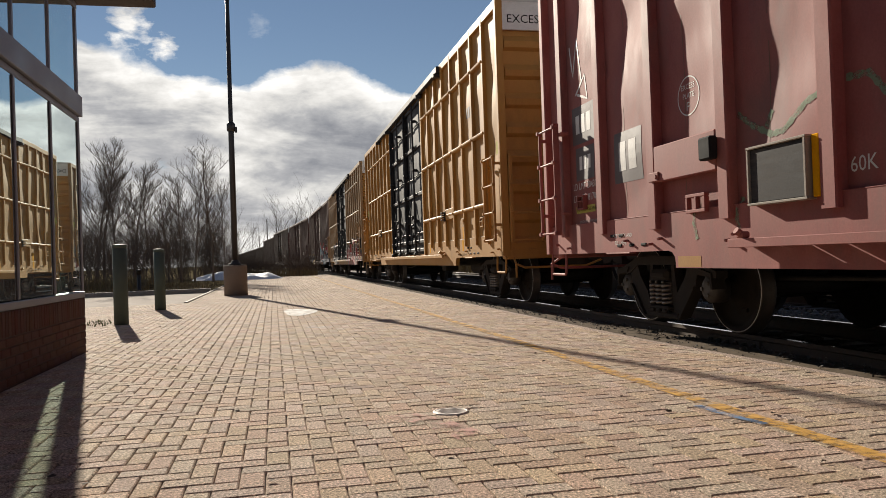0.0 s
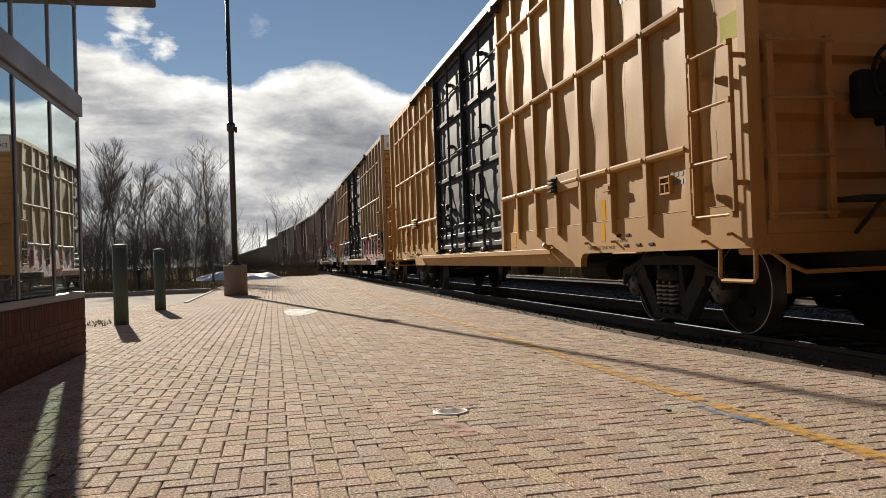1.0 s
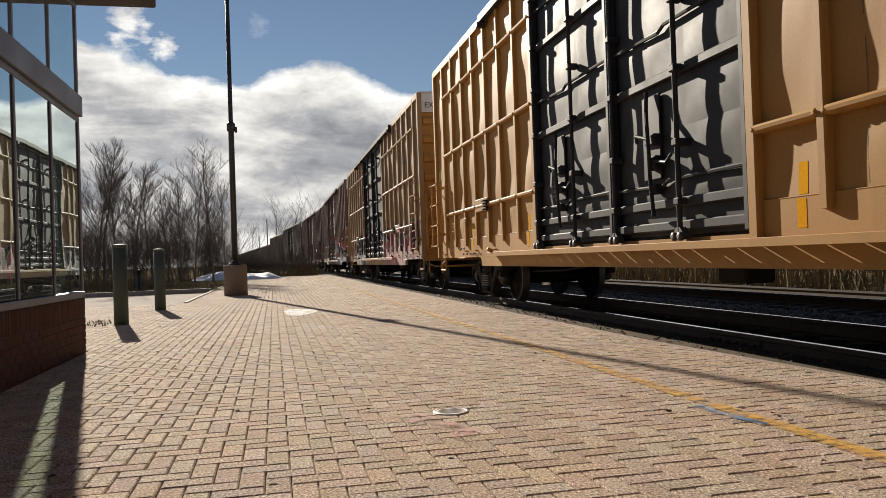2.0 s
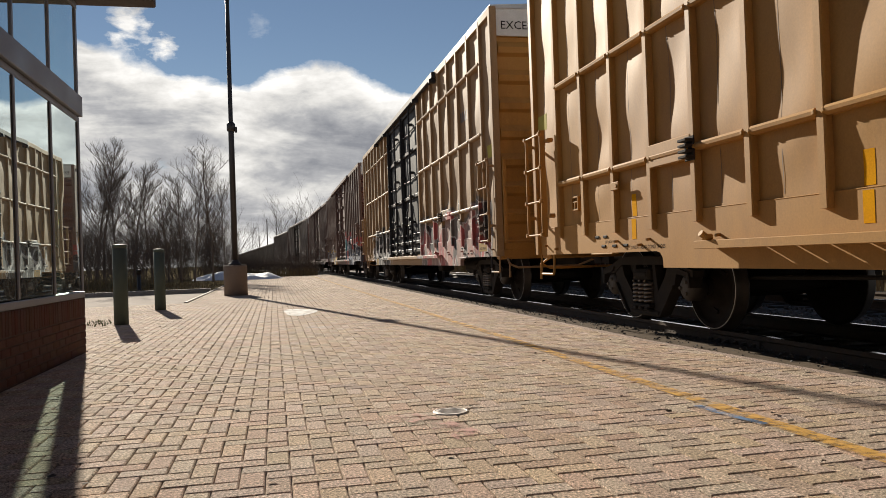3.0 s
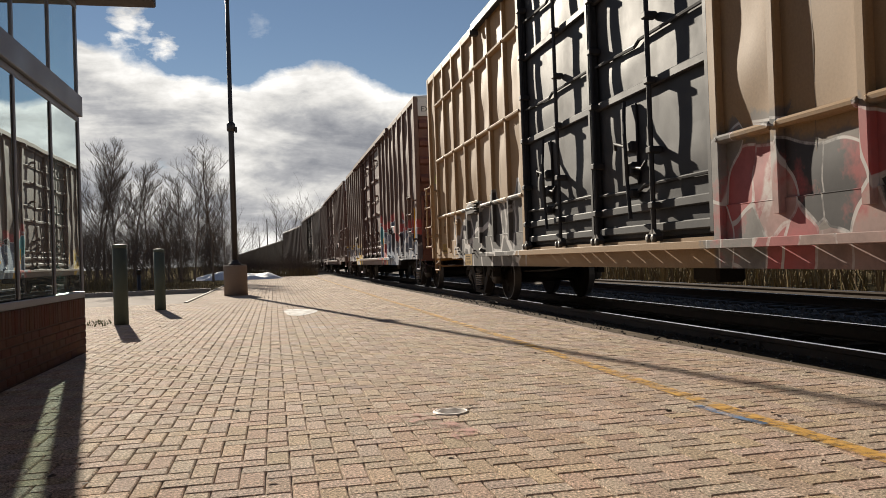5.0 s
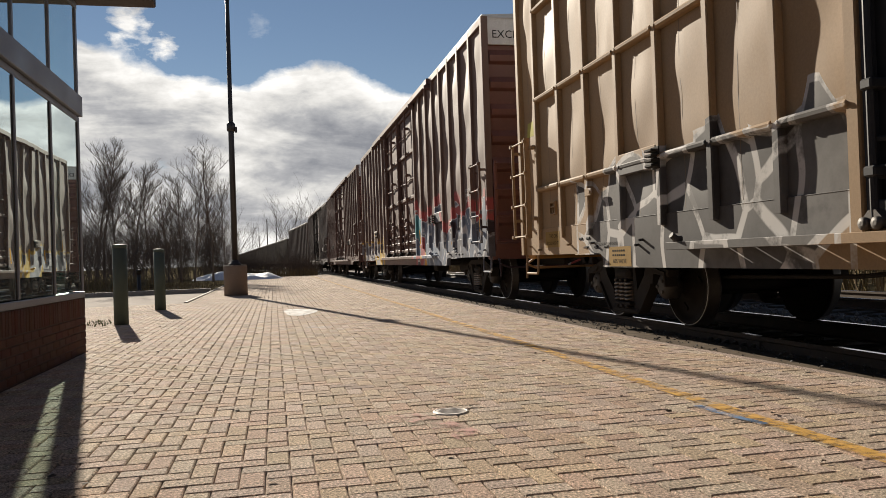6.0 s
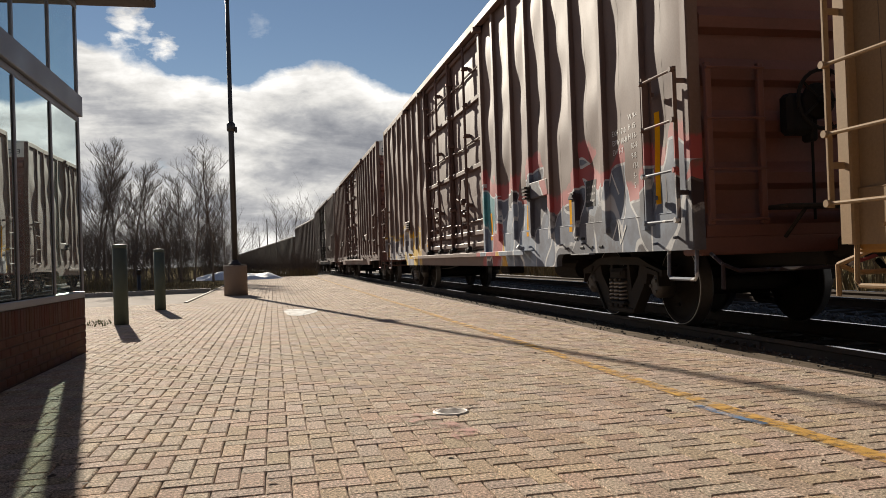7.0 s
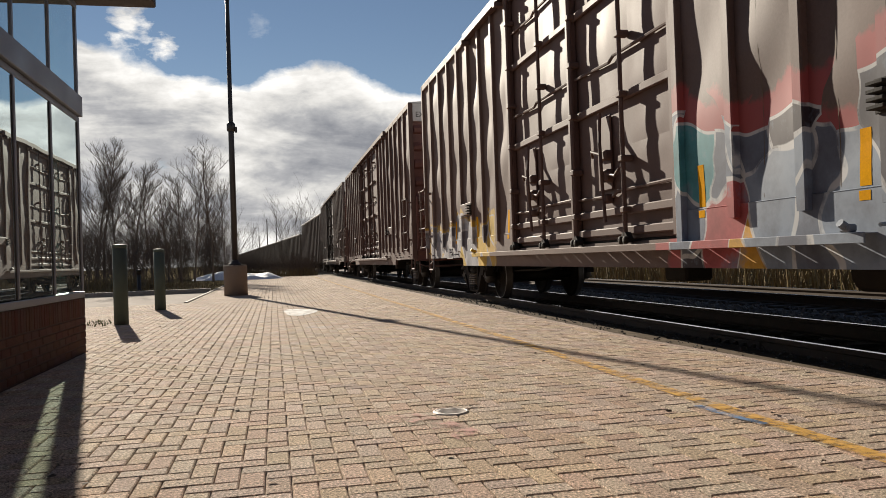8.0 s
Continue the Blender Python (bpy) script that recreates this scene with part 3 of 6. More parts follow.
FX, CY = -1.99, 8.9                   # facade line and corner of the building
BX, BY = -9.0, -14.0
base_front = brick_wall(FX - 0.25, FX - 0.006, BY, CY - 0.006, 0.58, "wall_east")
bm = bmesh.new()
box(bm, BX, -2.235, CY - 0.1, CY - 0.01, -0.2, 3.7)
tagged(part("wall_north", bm, M["mortar"]), "plain rendered end wall of the station building", "wall", kind="structure")
base_end = brick_wall(-2.23, FX - 0.256, CY - 0.2, CY - 0.01, 0.58, "wall_north_base")
bm = bmesh.new()
box(bm, BX - 0.2, BX, BY, CY, -0.2, 3.7)
tagged(part("wall_west", bm, M["interior"]), "plain back wall of the waiting room", "wall", kind="structure")
bm = bmesh.new()
box(bm, BX, FX - 0.02, BY - 0.2, BY, -0.2, 3.7)
tagged(part("wall_south", bm, M["interior"]), "plain side wall of the waiting room", "wall", kind="structure")
bm = bmesh.new()
box(bm, BX, FX - 0.26, BY, CY - 0.26, -0.2, 0.03)
tagged(part("floor", bm, M["floor"]), "dark tiled floor of the waiting room", "floor", kind="structure")
bm = bmesh.new()
box(bm, BX - 0.6, FX + 0.80, BY - 0.8, CY + 0.10, 3.76, 4.0, 0.015)
tagged(part("roof", bm, M["soffit"]), "dark overhanging flat roof of the station building", "roof", kind="structure")
bm = bmesh.new()
box(bm, BX - 0.65, FX + 0.85, BY - 0.85, CY + 0.15, 3.98, 4.18, 0.01)
tagged(part("fascia", bm, M["alu"]), "metal fascia along the roof edge", "fascia", kind="structure")
bm = bmesh.new()
box(bm, BX, FX - 0.3, BY, CY - 0.3, 3.70, 3.755)
tagged(part("ceiling", bm, M["interior"]), "plain ceiling of the waiting room", "ceiling", kind="structure")


def glazing(name, along, y0, y1, posts, fixed):
    """A glazed front: sill, band, head, posts and panes. along 'y': front at x = fixed; along 'x': end at y = fixed."""
    root = tagged(new(name), "tall aluminium-framed glazing in two tiers", "window", kind="structure")

    def bar(nm, a0, a1, d0, d1, z0, z1, m=M["alu"], c=0.006, parent=root, label=""):
        b = bmesh.new()
        if along == "y":
            box(b, fixed - d1, fixed - d0, a0, a1, z0, z1, c)
        else:
            box(b, a0, a1, fixed - d1, fixed - d0, z0, z1, c)
        return part(nm, b, m, parent, label)

    bar("window_sill", y0, y1, -0.004, 0.16, 0.582, 0.645)
    bar("band", y0, y1, -0.03, 0.15, 2.52, 2.74)
    bar("head", y0, y1, 0.0, 0.14, 3.68, 3.755)
    bar("transom", y0, y1, 0.006, 0.12, 2.46, 2.518)
    for p in posts:
        w = 0.024 if p not in (posts[-1], posts[0]) else 0.035
        f = bar("mullion", p - w, p + w, 0.0, 0.10, 0.652, 2.458)
        bar("mullion", p - w, p + w, 0.0, 0.10, 2.742, 3.678)
        bar("gasket", p - w - 0.009, p - w - 0.001, 0.008, 0.05, 0.655, 2.455, M["alu_dark"], 0, f)
        bar("gasket", p + w + 0.001, p + w + 0.009, 0.008, 0.05, 0.655, 2.455, M["alu_dark"], 0, f)
    for a, b in zip(posts, posts[1:]):
        for z0, z1 in ((0.655, 2.455), (2.745, 3.675)):
            g = bar("pane", a + 0.02, b - 0.02, 0.014, 0.026, z0, z1, M["glass"], 0)
            g.visible_shadow = False
    return root


posts = [CY - 0.06 - 1.05 * k for k in range(22)][::-1]
glazing("window_1", "y", BY, CY, posts, FX)
bm = bmesh.new()
box(bm, -2.125, FX - 0.112, CY - 0.09, CY - 0.012, 0.582, 3.7)
tagged(part("corner_post", bm, M["alu"]), "square metal post inside the glazed corner", "post", kind="structure")
bm = bmesh.new()
box(bm, -2.233, -2.127, CY - 0.05, CY - 0.038, 0.582, 3.7)
tagged(part("window_2", bm, M["clear_glass"]), "narrow slit window in the end wall", "window", kind="structure")



def lay_bricks(parent, y0, y1):
    """Running bond with a soldier course on top, each brick a little proud or back."""
    r = random.Random(21)

    def mesh(sy, sz):
        bm = bmesh.new()
        box(bm, 0.0, 0.022, 0.0, sy, 0.0, sz, 0.004)
        me = bpy.data.meshes.new("brick")
        bmesh.ops.recalc_face_normals(bm, faces=bm.faces)
        bm.to_mesh(me)
        bm.free()
        me.materials.append(M["brick"])
        return me

    soldier, stretcher, half = mesh(0.062, 0.19), mesh(0.20, 0.062), mesh(0.095, 0.062)
    x = FX - 0.018
    y = y1 - 0.002
    while y > y0:
        y -= 0.072
        b = new("brick", soldier)
        b.location, b.parent = (x + r.uniform(-0.002, 0.002), y, 0.384), parent
    for c in range(5):
        z, y = 0.008 + 0.075 * c, y1 - 0.002
        if c % 2:
            y -= 0.105
            b = new("brick", half)
            b.location, b.parent = (x, y, z), parent
        while y > y0:
            y -= 0.21
            b = new("brick", stretcher)
            b.location, b.parent = (x + r.uniform(-0.002, 0.002), y, z), parent


lay_bricks(base_front, 3.2, CY)

# ---------------------------------------------------------------- street furniture


def bollard(x, y, label):
    root = tagged(new("bollard"), label, "bollard", "bollards")
    root.location = (x, y, 0)
    bm = bmesh.new()
    lathe(bm, [(0.108, -0.02), (0.108, 1.21)], 28)
    part("post", bm, M["green"], root)
    bm = bmesh.new()
    lathe(bm, [(0.110, 1.2), (0.110, 1.222), (0.110, 1.235), (0.106, 1.248), (0.098, 1.252), (0.03, 1.262)], 28)
    part("cap", bm, M["green"], root)
    return root


bollard(-2.35, 12.84, "thick green-painted steel bollard standing on the pavers")
bollard(-2.30, 16.71, "green steel bollard beside the driveway edge")


def lamp_post():
    root = tagged(new("lamp_post"), "tall dark bronze lamp post on a round concrete pedestal", "lamp post")
    root.location = (-1.08, 22.9, 0)
    bm = bmesh.new()
    lathe(bm, [(0.33, -0.02), (0.33, 0.825), (0.33, 0.84), (0.315, 0.868), (0.30, 0.870), (0.02, 0.872)], 36)
    part("pedestal", bm, M["pedestal"], root, "round aggregate concrete pedestal")
    bm = bmesh.new()
    lathe(bm, [(0.19, 0.87), (0.19, 0.90), (0.13, 0.93), (0.10, 0.99), (0.085, 1.02)], 20)
    part("base_plate", bm, M["pole"], root)
    bm = bmesh.new()
    lathe(bm, [(0.085, 1.0), (0.08, 4.8), (0.064, 4.85), (0.055, 10.2)], 20)
    part("pole", bm, M["pole"], root)
    bm = bmesh.new()
    lathe(bm, [(0.09, 4.72), (0.12, 4.76), (0.12, 4.94), (0.07, 5.0)], 16)
    box(bm, 0.1, 0.17, -0.05, 0.05, 4.7, 4.86, 0.01)
    part("collar", bm, M["pole"], root)
    return root


lamp_post()


def path_light():
    root = tagged(new("path_light"), "short dark post with a small cap on the verge", "post")
    root.location = (-4.75, 29.4, 0.03)
    bm = bmesh.new()
    lathe(bm, [(0.10, -0.05), (0.10, 0.08), (0.06, 0.10), (0.06, 0.62)], 14)
    part("post", bm, M["pole"], root)
    bm = bmesh.new()
    lathe(bm, [(0.085, 0.62), (0.085, 0.74), (0.10, 0.75), (0.10, 0.79), (0.03, 0.82)], 14)
    part("cap", bm, M["pole"], root)


path_light()


def utility_pole(x, y, h):
    root = tagged(new("utility_pole"), "distant wooden utility pole beside the line", "utility pole", "poles along the line")
    root.location = (x, y, -0.2)
    bm = bmesh.new()
    tube(bm, [(0, 0, 0), (0, 0, h)], 0.13, 8, 0.07)
    part("pole", bm, M["bark"], root)
    bm = bmesh.new()
    box(bm, -0.3, 0.3, -0.04, 0.04, h - 0.5, h - 0.43, 0.01)
    part("crossarm", bm, M["bark"], root)


utility_pole(-1.0, 150, 9.6)
utility_pole(0.7, 152, 8.9)
utility_pole(-3.6, 215, 9.0)


def cover(x, y, r, label, paint):
    """A round access cover: rim, lid with raised bars."""
    root = tagged(new("access_cover"), label, "manhole cover")
    root.location = (x, y, 0)
    bm = bmesh.new()
    lathe(bm, [(r, -0.01), (r, 0.004), (r * 0.9, 0.006), (r * 0.88, 0.002), (r * 0.88, -0.008)], 32)
    part("rim", bm, paint, root)
    bm = bmesh.new()
    lathe(bm, [(r * 0.86, -0.008), (r * 0.86, 0.004), (r * 0.84, 0.005)], 32)
    for k in range(-2, 3):
        h = r * 0.8 * math.sqrt(max(0, 1 - (k * 0.36) ** 2))
        box(bm, -h * 0.9, h * 0.9, k * r * 0.27 - r * 0.05, k * r * 0.27 + r * 0.05, 0.004, 0.0075, 0.001)
    part("lid", bm, paint, root)


cover(0.951, 4.25, 0.10, "small round metal cover set in the pavers", M["cast"])


def marking(name, pts, width, material, label, z=0.0065):
    """A painted strip on the pavers along a line of points."""
    verts, faces = [], []
    for i, (x, y) in enumerate(pts):
        a, b = Vector(pts[max(0, i - 1)]), Vector(pts[min(len(pts) - 1, i + 1)])
        d = (b - a).normalized()
        n = Vector((d.y, -d.x)) * width / 2
        verts += [(x - n.x, y - n.y, z), (x + n.x, y + n.y, z)]
    for i in range(len(pts) - 1):
        faces.append((2 * i, 2 * i + 1, 2 * i + 3, 2 * i + 2))
    tagged(raw(name, verts, faces, material), label, "paint marking")


marking("yellow_line", [(2.37 + on_track(y)[0].x - TRACK_X + 0.008 * math.sin(y), y) for y in [0.5 * k - 2 for k in range(108)]], 0.105, M["yellow_worn"], "worn yellow safety line along the platform")
marking("blue_mark", [(2.262, 3.87), (2.277, 3.6), (2.325, 3.34)], 0.05, M["blue_worn"], "short blue spray mark beside the yellow line")
marking("pink_mark", [(0.66, 4.25), (0.80, 4.0), (0.88, 3.75), (0.93, 3.5)], 0.17, M["pink_worn"], "faded pink spray marks on the pavers")
marking("white_mark", [(0.40, 10.45), (0.72, 10.32)], 0.16, M["white_worn"], "faint white smear on the pavers")


def residue():
    r = random.Random(8)
    pts = []
    for k in range(30):
        t = 2 * math.pi * k / 30
        f = 1 + 0.12 * math.sin(3 * t + 1) + r.uniform(-0.05, 0.05)
        pts.append((0.42 + 0.29 * f * math.cos(t), 13.85 + 0.95 * f * math.sin(t), 0.006))
    tagged(raw("salt_patch", pts, [tuple(range(30))], M["salt"]), "dried white salt patch on the pavers", "stain")


residue()


def scatter_leaves():
    r = random.Random(31)
    verts, faces = [], []
    for _ in range(150):
        x, y = r.uniform(-1.8, 3.3), r.uniform(2.3, 16)
        s, a, n = r.uniform(0.006, 0.016), r.uniform(0, 6.28), len(verts)
        for k in range(5):
            t = a + 2 * math.pi * k / 5
            verts.append((x + s * math.cos(t) * 1.5, y + s * math.sin(t), 0.004 + r.uniform(0, 0.012)))
        faces.append(tuple(range(n, n + 5)))
    tagged(raw("dead_leaves", verts, faces, M["leaf"]), "dark bits of dead leaf on the pavers", "leaf litter", kind="stuff")


scatter_leaves()


def stones(name, count, x0, x1, y0, y1, z, s0, s1, seed, label):
    r = random.Random(seed)
    verts, faces = [], []
    for _ in range(count):
        y = r.uniform(y0, y1)
        c = Vector((r.uniform(x0, x1) + on_track(y)[0].x - TRACK_X, y, z + r.uniform(-0.02, 0.02)))
        s, n = r.uniform(s0, s1), len(verts)
        for d in ((1, 0, 0), (0, 1, 0), (-1, 0, 0), (0, -1, 0), (0, 0, 0.8), (0, 0, -0.8)):
            verts.append(tuple(c + Vector(d) * s + Vector((r.uniform(-1, 1), r.uniform(-1, 1), r.uniform(-1, 1))) * s * 0.45))
        for k in range(4):
            faces += [(n + k, n + (k + 1) % 4, n + 4), (n + (k + 1) % 4, n + k, n + 5)]
    tagged(raw(name, verts, faces, M["stone"]), label, "gravel", kind="stuff")


sweep("trackside_dirt", [(-1.72, -0.4), (-0.84, -0.4), (-0.84, -0.10), (-1.72, -0.065)], 0.0, -12, 60, 3.0, M["dirt"])
tagged(bpy.data.objects["trackside_dirt"], "brown dirt between the platform edge and the rail", "ground", kind="structure")
stones("ballast_stones", 5000, 3.62, 4.5, 1.5, 36, -0.085, 0.006, 0.018, 41, "dark crushed stone beside the rail")
stones("ballast_stones", 3000, 4.65, 6.05, 3, 30, -0.215, 0.02, 0.045, 42, "dark crushed stone between the rails")
stones("ballast_stones", 4500, 6.2, 9.4, 6, 45, -0.27, 0.02, 0.05, 43, "dark crushed stone between the tracks")


def grass(name, count, area, h0, h1, material, label, seed):
    """Upright dry blades, each a bent sliver."""
    r = random.Random(seed)
    x0, x1, y0, y1, z = area
    verts, faces = [], []
    for _ in range(count):
        x, y, h, a, n = r.uniform(x0, x1), r.uniform(y0, y1), r.uniform(h0, h1), r.uniform(0, 6.28), len(verts)
        w, lx, ly = 0.012 * (0.5 + h), r.gauss(0, 0.25) * h, r.gauss(0, 0.25) * h
        dx, dy = math.cos(a) * w, math.sin(a) * w
        verts += [(x - dx, y - dy, z), (x + dx, y + dy, z), (x + lx * 0.4 + dx * 0.7, y + ly * 0.4 + dy * 0.7, z + h * 0.6), (x + lx * 0.4 - dx * 0.7, y + ly * 0.4 - dy * 0.7, z + h * 0.6), (x + lx, y + ly, z + h)]
        faces += [(n, n + 1, n + 2, n + 3), (n + 3, n + 2, n + 4)]
    tagged(raw(name, verts, faces, material), label, "grass", kind="stuff")


grass("dry_weeds", 16000, (12.4, 17.5, 8, 75, -0.3), 0.5, 1.5, M["drygrass"], "tall dry weeds beyond the tracks", 51)
grass("dry_grass", 9000, (-20, -2.2, 28.2, 40, 0.02), 0.04, 0.22, M["drygrass"], "short brown grass on the verge", 52)
grass("dry_weeds", 2600, (-13, -4.6, 32.5, 35.5, 0.0), 0.2, 0.7, M["drygrass"], "pale dry stalks in front of the thicket", 55)
grass("dry_weeds", 2600, (-3.0, 3.0, 53.2, 58, -0.25), 0.3, 0.95, M["drygrass"], "dry weeds at the end of the platform", 53)
grass("weed_tuft", 160, (-3.05, -2.55, 12.6, 14.0, 0.0), 0.015, 0.055, M["weeds"], "small green weeds in the joints by the building corner", 54)

# ---------------------------------------------------------------- freight cars
M["dull_white"] = surface("dull_white_paint", (0.36, 0.34, 0.33), (0.46, 0.44, 0.42), rough=0.75, spec=0.15, scale=6, bump=0)
M["seam"] = surface("weld_seam", (0.12, 0.085, 0.05), (0.16, 0.11, 0.07), rough=0.7, bump=0)
M["brown_dark"] = surface("boxcar_dark_oxide_paint", (0.15, 0.062, 0.05), (0.19, 0.08, 0.064), rough=0.6, scale=0.8, bump=0.08, bump_scale=50, dirt=(0.07, 0.035, 0.028), dirt_amount=0.5, dirt_scale=0.9)
# car space: origin on the rail tops at mid-length, -x towards the platform, y along the track
HALF, HW, EAVE = 9.4, 1.65, 5.11
WHEEL_R, BOGIE_Y, AXLE = 0.457, 7.0, 0.9


def wheelset_mesh():
    bm = bmesh.new()
    for sx in (-1, 1):
        prof = [(0.09, 0.845), (0.14, 0.84), (0.15, 0.80), (0.33, 0.785), (0.385, 0.80), (0.39, 0.825), (0.437, 0.825), (0.447, 0.825), (WHEEL_R, 0.812), (WHEEL_R + 0.004, 0.72), (WHEEL_R + 0.027, 0.71), (WHEEL_R + 0.026, 0.69), (0.4, 0.685), (0.38, 0.72), (0.15, 0.70), (0.09, 0.69)]
        lathe(bm, [(r, sx * h) for r, h in prof], 40, "x", mats=[0, 0, 0, 0, 0, 0, 2, 1, 1, 1, 1, 0, 0, 0, 0])
        # cast marks that show the turning
        for k in range(3):
            t = 2.1 * k
            c = Vector((sx * 0.80, 0.25 * math.cos(t), 0.25 * math.sin(t)))
            box(bm, c.x - 0.012, c.x + 0.012, c.y - 0.05, c.y + 0.05, c.z - 0.02, c.z + 0.02, 0.004)
    lathe(bm, [(0.085, -0.95), (0.085, 0.95)], 16, "x")
    me = bpy.data.meshes.new("wheelset")
    bmesh.ops.recalc_face_normals(bm, faces=bm.faces)
    bm.to_mesh(me)
    bm.free()
    me.materials.append(M["wheel"])
    me.materials.append(M["tread"])
    me.materials.append(M["rim"])
    return me


WHEELSET = wheelset_mesh()


def spring_mesh():
    bm = bmesh.new()
    tube(bm, [(0.058 * math.cos(k * math.pi / 6), 0.058 * math.sin(k * math.pi / 6), 0.012 + 0.255 * k / 66) for k in range(67)], 0.0165, 6)
    me = bpy.data.meshes.new("spring")
    bmesh.ops.recalc_face_normals(bm, faces=bm.faces)
    bm.to_mesh(me)
    bm.free()
    me.materials.append(M["spring"])
    me.shade_smooth()
    return me


SPRING = spring_mesh()


def side_frame(sx, cy):
    """A cast side frame: top chord, two columns, sloping struts to the pedestals, bottom chord, windows between."""
    bm = bmesh.new()
    xa, xb = sx * 1.02, sx * 1.15
    for d in (-1, 1):
        prism(bm, [(cy, 0.80), (cy + d * 0.56, 0.79), (cy + d * 0.80, 0.71), (cy + d * 1.10, 0.64), (cy + d * 1.10, 0.57), (cy + d * 0.76, 0.60), (cy + d * 0.54, 0.70), (cy, 0.70)], xa, xb)
        prism(bm, [(cy + d * 0.74, 0.62), (cy + d * 0.70, 0.46), (cy + d * 0.40, 0.13), (cy + d * 0.24, 0.15), (cy + d * 0.33, 0.40), (cy + d * 0.50, 0.57), (cy + d * 0.56, 0.70)], xa + sx * 0.01, xb - sx * 0.012)
        prism(bm, [(cy + d * 0.205, 0.16), (cy + d * 0.205, 0.72), (cy + d * 0.26, 0.72), (cy + d * 0.31, 0.42), (cy + d * 0.29, 0.2)], xa + sx * 0.015, xb - sx * 0.02)
        # raised flange along the strut, pedestal jaw over the bearing
        prism(bm, [(cy + d * 0.715, 0.48), (cy + d * 0.70, 0.445), (cy + d * 0.40, 0.118), (cy + d * 0.37, 0.125), (cy + d * 0.68, 0.48)], xb - sx * 0.02, xb + sx * 0.02)
        prism(bm, [(cy + d * 0.74, 0.68), (cy + d * 1.04, 0.62), (cy + d * 1.06, 0.46), (cy + d * 1.03, 0.46), (cy + d * 1.01, 0.58), (cy + d * 0.78, 0.62)], xa, xb + sx * 0.02)
    box(bm, xa - sx * 0.004, xb + sx * 0.004, cy - 0.36, cy + 0.36, 0.112, 0.185, 0.02)
    box(bm, xa, xb + sx * 0.05, cy - 0.235, cy + 0.235, 0.215, 0.250, 0.010)
    for k in (-1, 0, 1):
        box(bm, xb + sx * 0.02, xb + sx * 0.055, cy + k * 0.14 - 0.045, cy + k * 0.14 + 0.045, 0.18, 0.225, 0.01)
    box(bm, sx * 0.95, xb + sx * 0.03, cy - 0.19, cy + 0.19, 0.525, 0.655, 0.03)
    box(bm, xb + sx * 0.01, xb + sx * 0.045, cy - 0.15, cy + 0.15, 0.56, 0.62, 0.012)
    return bm


def bogie(root, cy):
    """A three-piece truck: bolster, two side frames with springs, two wheelsets."""
    bm = bmesh.new()
    box(bm, -1.0, 1.0, cy - 0.2, cy + 0.2, 0.50, 0.70, 0.03)
    lathe(bm, [(0.3, 0.68), (0.3, 0.78)], 20, at=(0, cy, 0))
    for d in (-1, 1):
        box(bm, -0.85, 0.85, cy + d * 0.36 - 0.05, cy + d * 0.36 + 0.05, 0.30, 0.42, 0.02)
        for sx in (-1, 1):
            box(bm, sx * 0.70, sx * 0.84, cy + d * 0.42 - 0.04, cy + d * 0.42 + 0.03, 0.28, 0.60, 0.02)
    b = part("bogie", bm, M["truck"], root, "grimy cast steel truck under the car")
    for sx in (-1, 1):
        part("side_frame", side_frame(sx, cy), M["truck"], b)
        for k in range(3):
            sp = new("spring", SPRING)
            sp.parent, sp.location = b, (sx * 1.135, cy + (k - 1) * 0.138, 0.25)
        for d in (-1, 1):
            bm = bmesh.new()
            lathe(bm, [(0.14, sx * 0.95), (0.14, sx * 1.09), (0.125, sx * 1.11), (0.10, sx * 1.13), (0.06, sx * 1.14)], 20, "x", (0, cy + d * AXLE, WHEEL_R))
            box(bm, sx * 0.98, sx * 1.08, cy + d * AXLE - 0.13, cy + d * AXLE + 0.13, WHEEL_R + 0.08, WHEEL_R + 0.15, 0.02)
            for k in range(3):
                t = 2 * math.pi * k / 3
                lathe(bm, [(0.022, sx * 1.10), (0.022, sx * 1.155)], 6, "x", (0, cy + d * AXLE + 0.07 * math.cos(t), WHEEL_R + 0.07 * math.sin(t)))
            part("bearing_cap", bm, M["cap"], b)
    wheels = []
    for d in (-1, 1):
        w = new("wheelset", WHEELSET)
        w.parent = b
        w.location = (0, cy + d * AXLE, WHEEL_R)
        wheels.append(w)
    return wheels


LAP = 1.22                                    # foot of the side sheets, lapped over the sill plate
SHEETS = {}                                   # per car and side: bays with their buckling


def on_sheet(root, sx, y, z):
    """Where the outer skin stands at y, z."""
    for a, b, fn in SHEETS.get((root.name, sx), ()):
        if a <= y <= b and z > LAP:
            return sx * fn((y - a) / (b - a), z)
    return sx * (HW - 0.05)


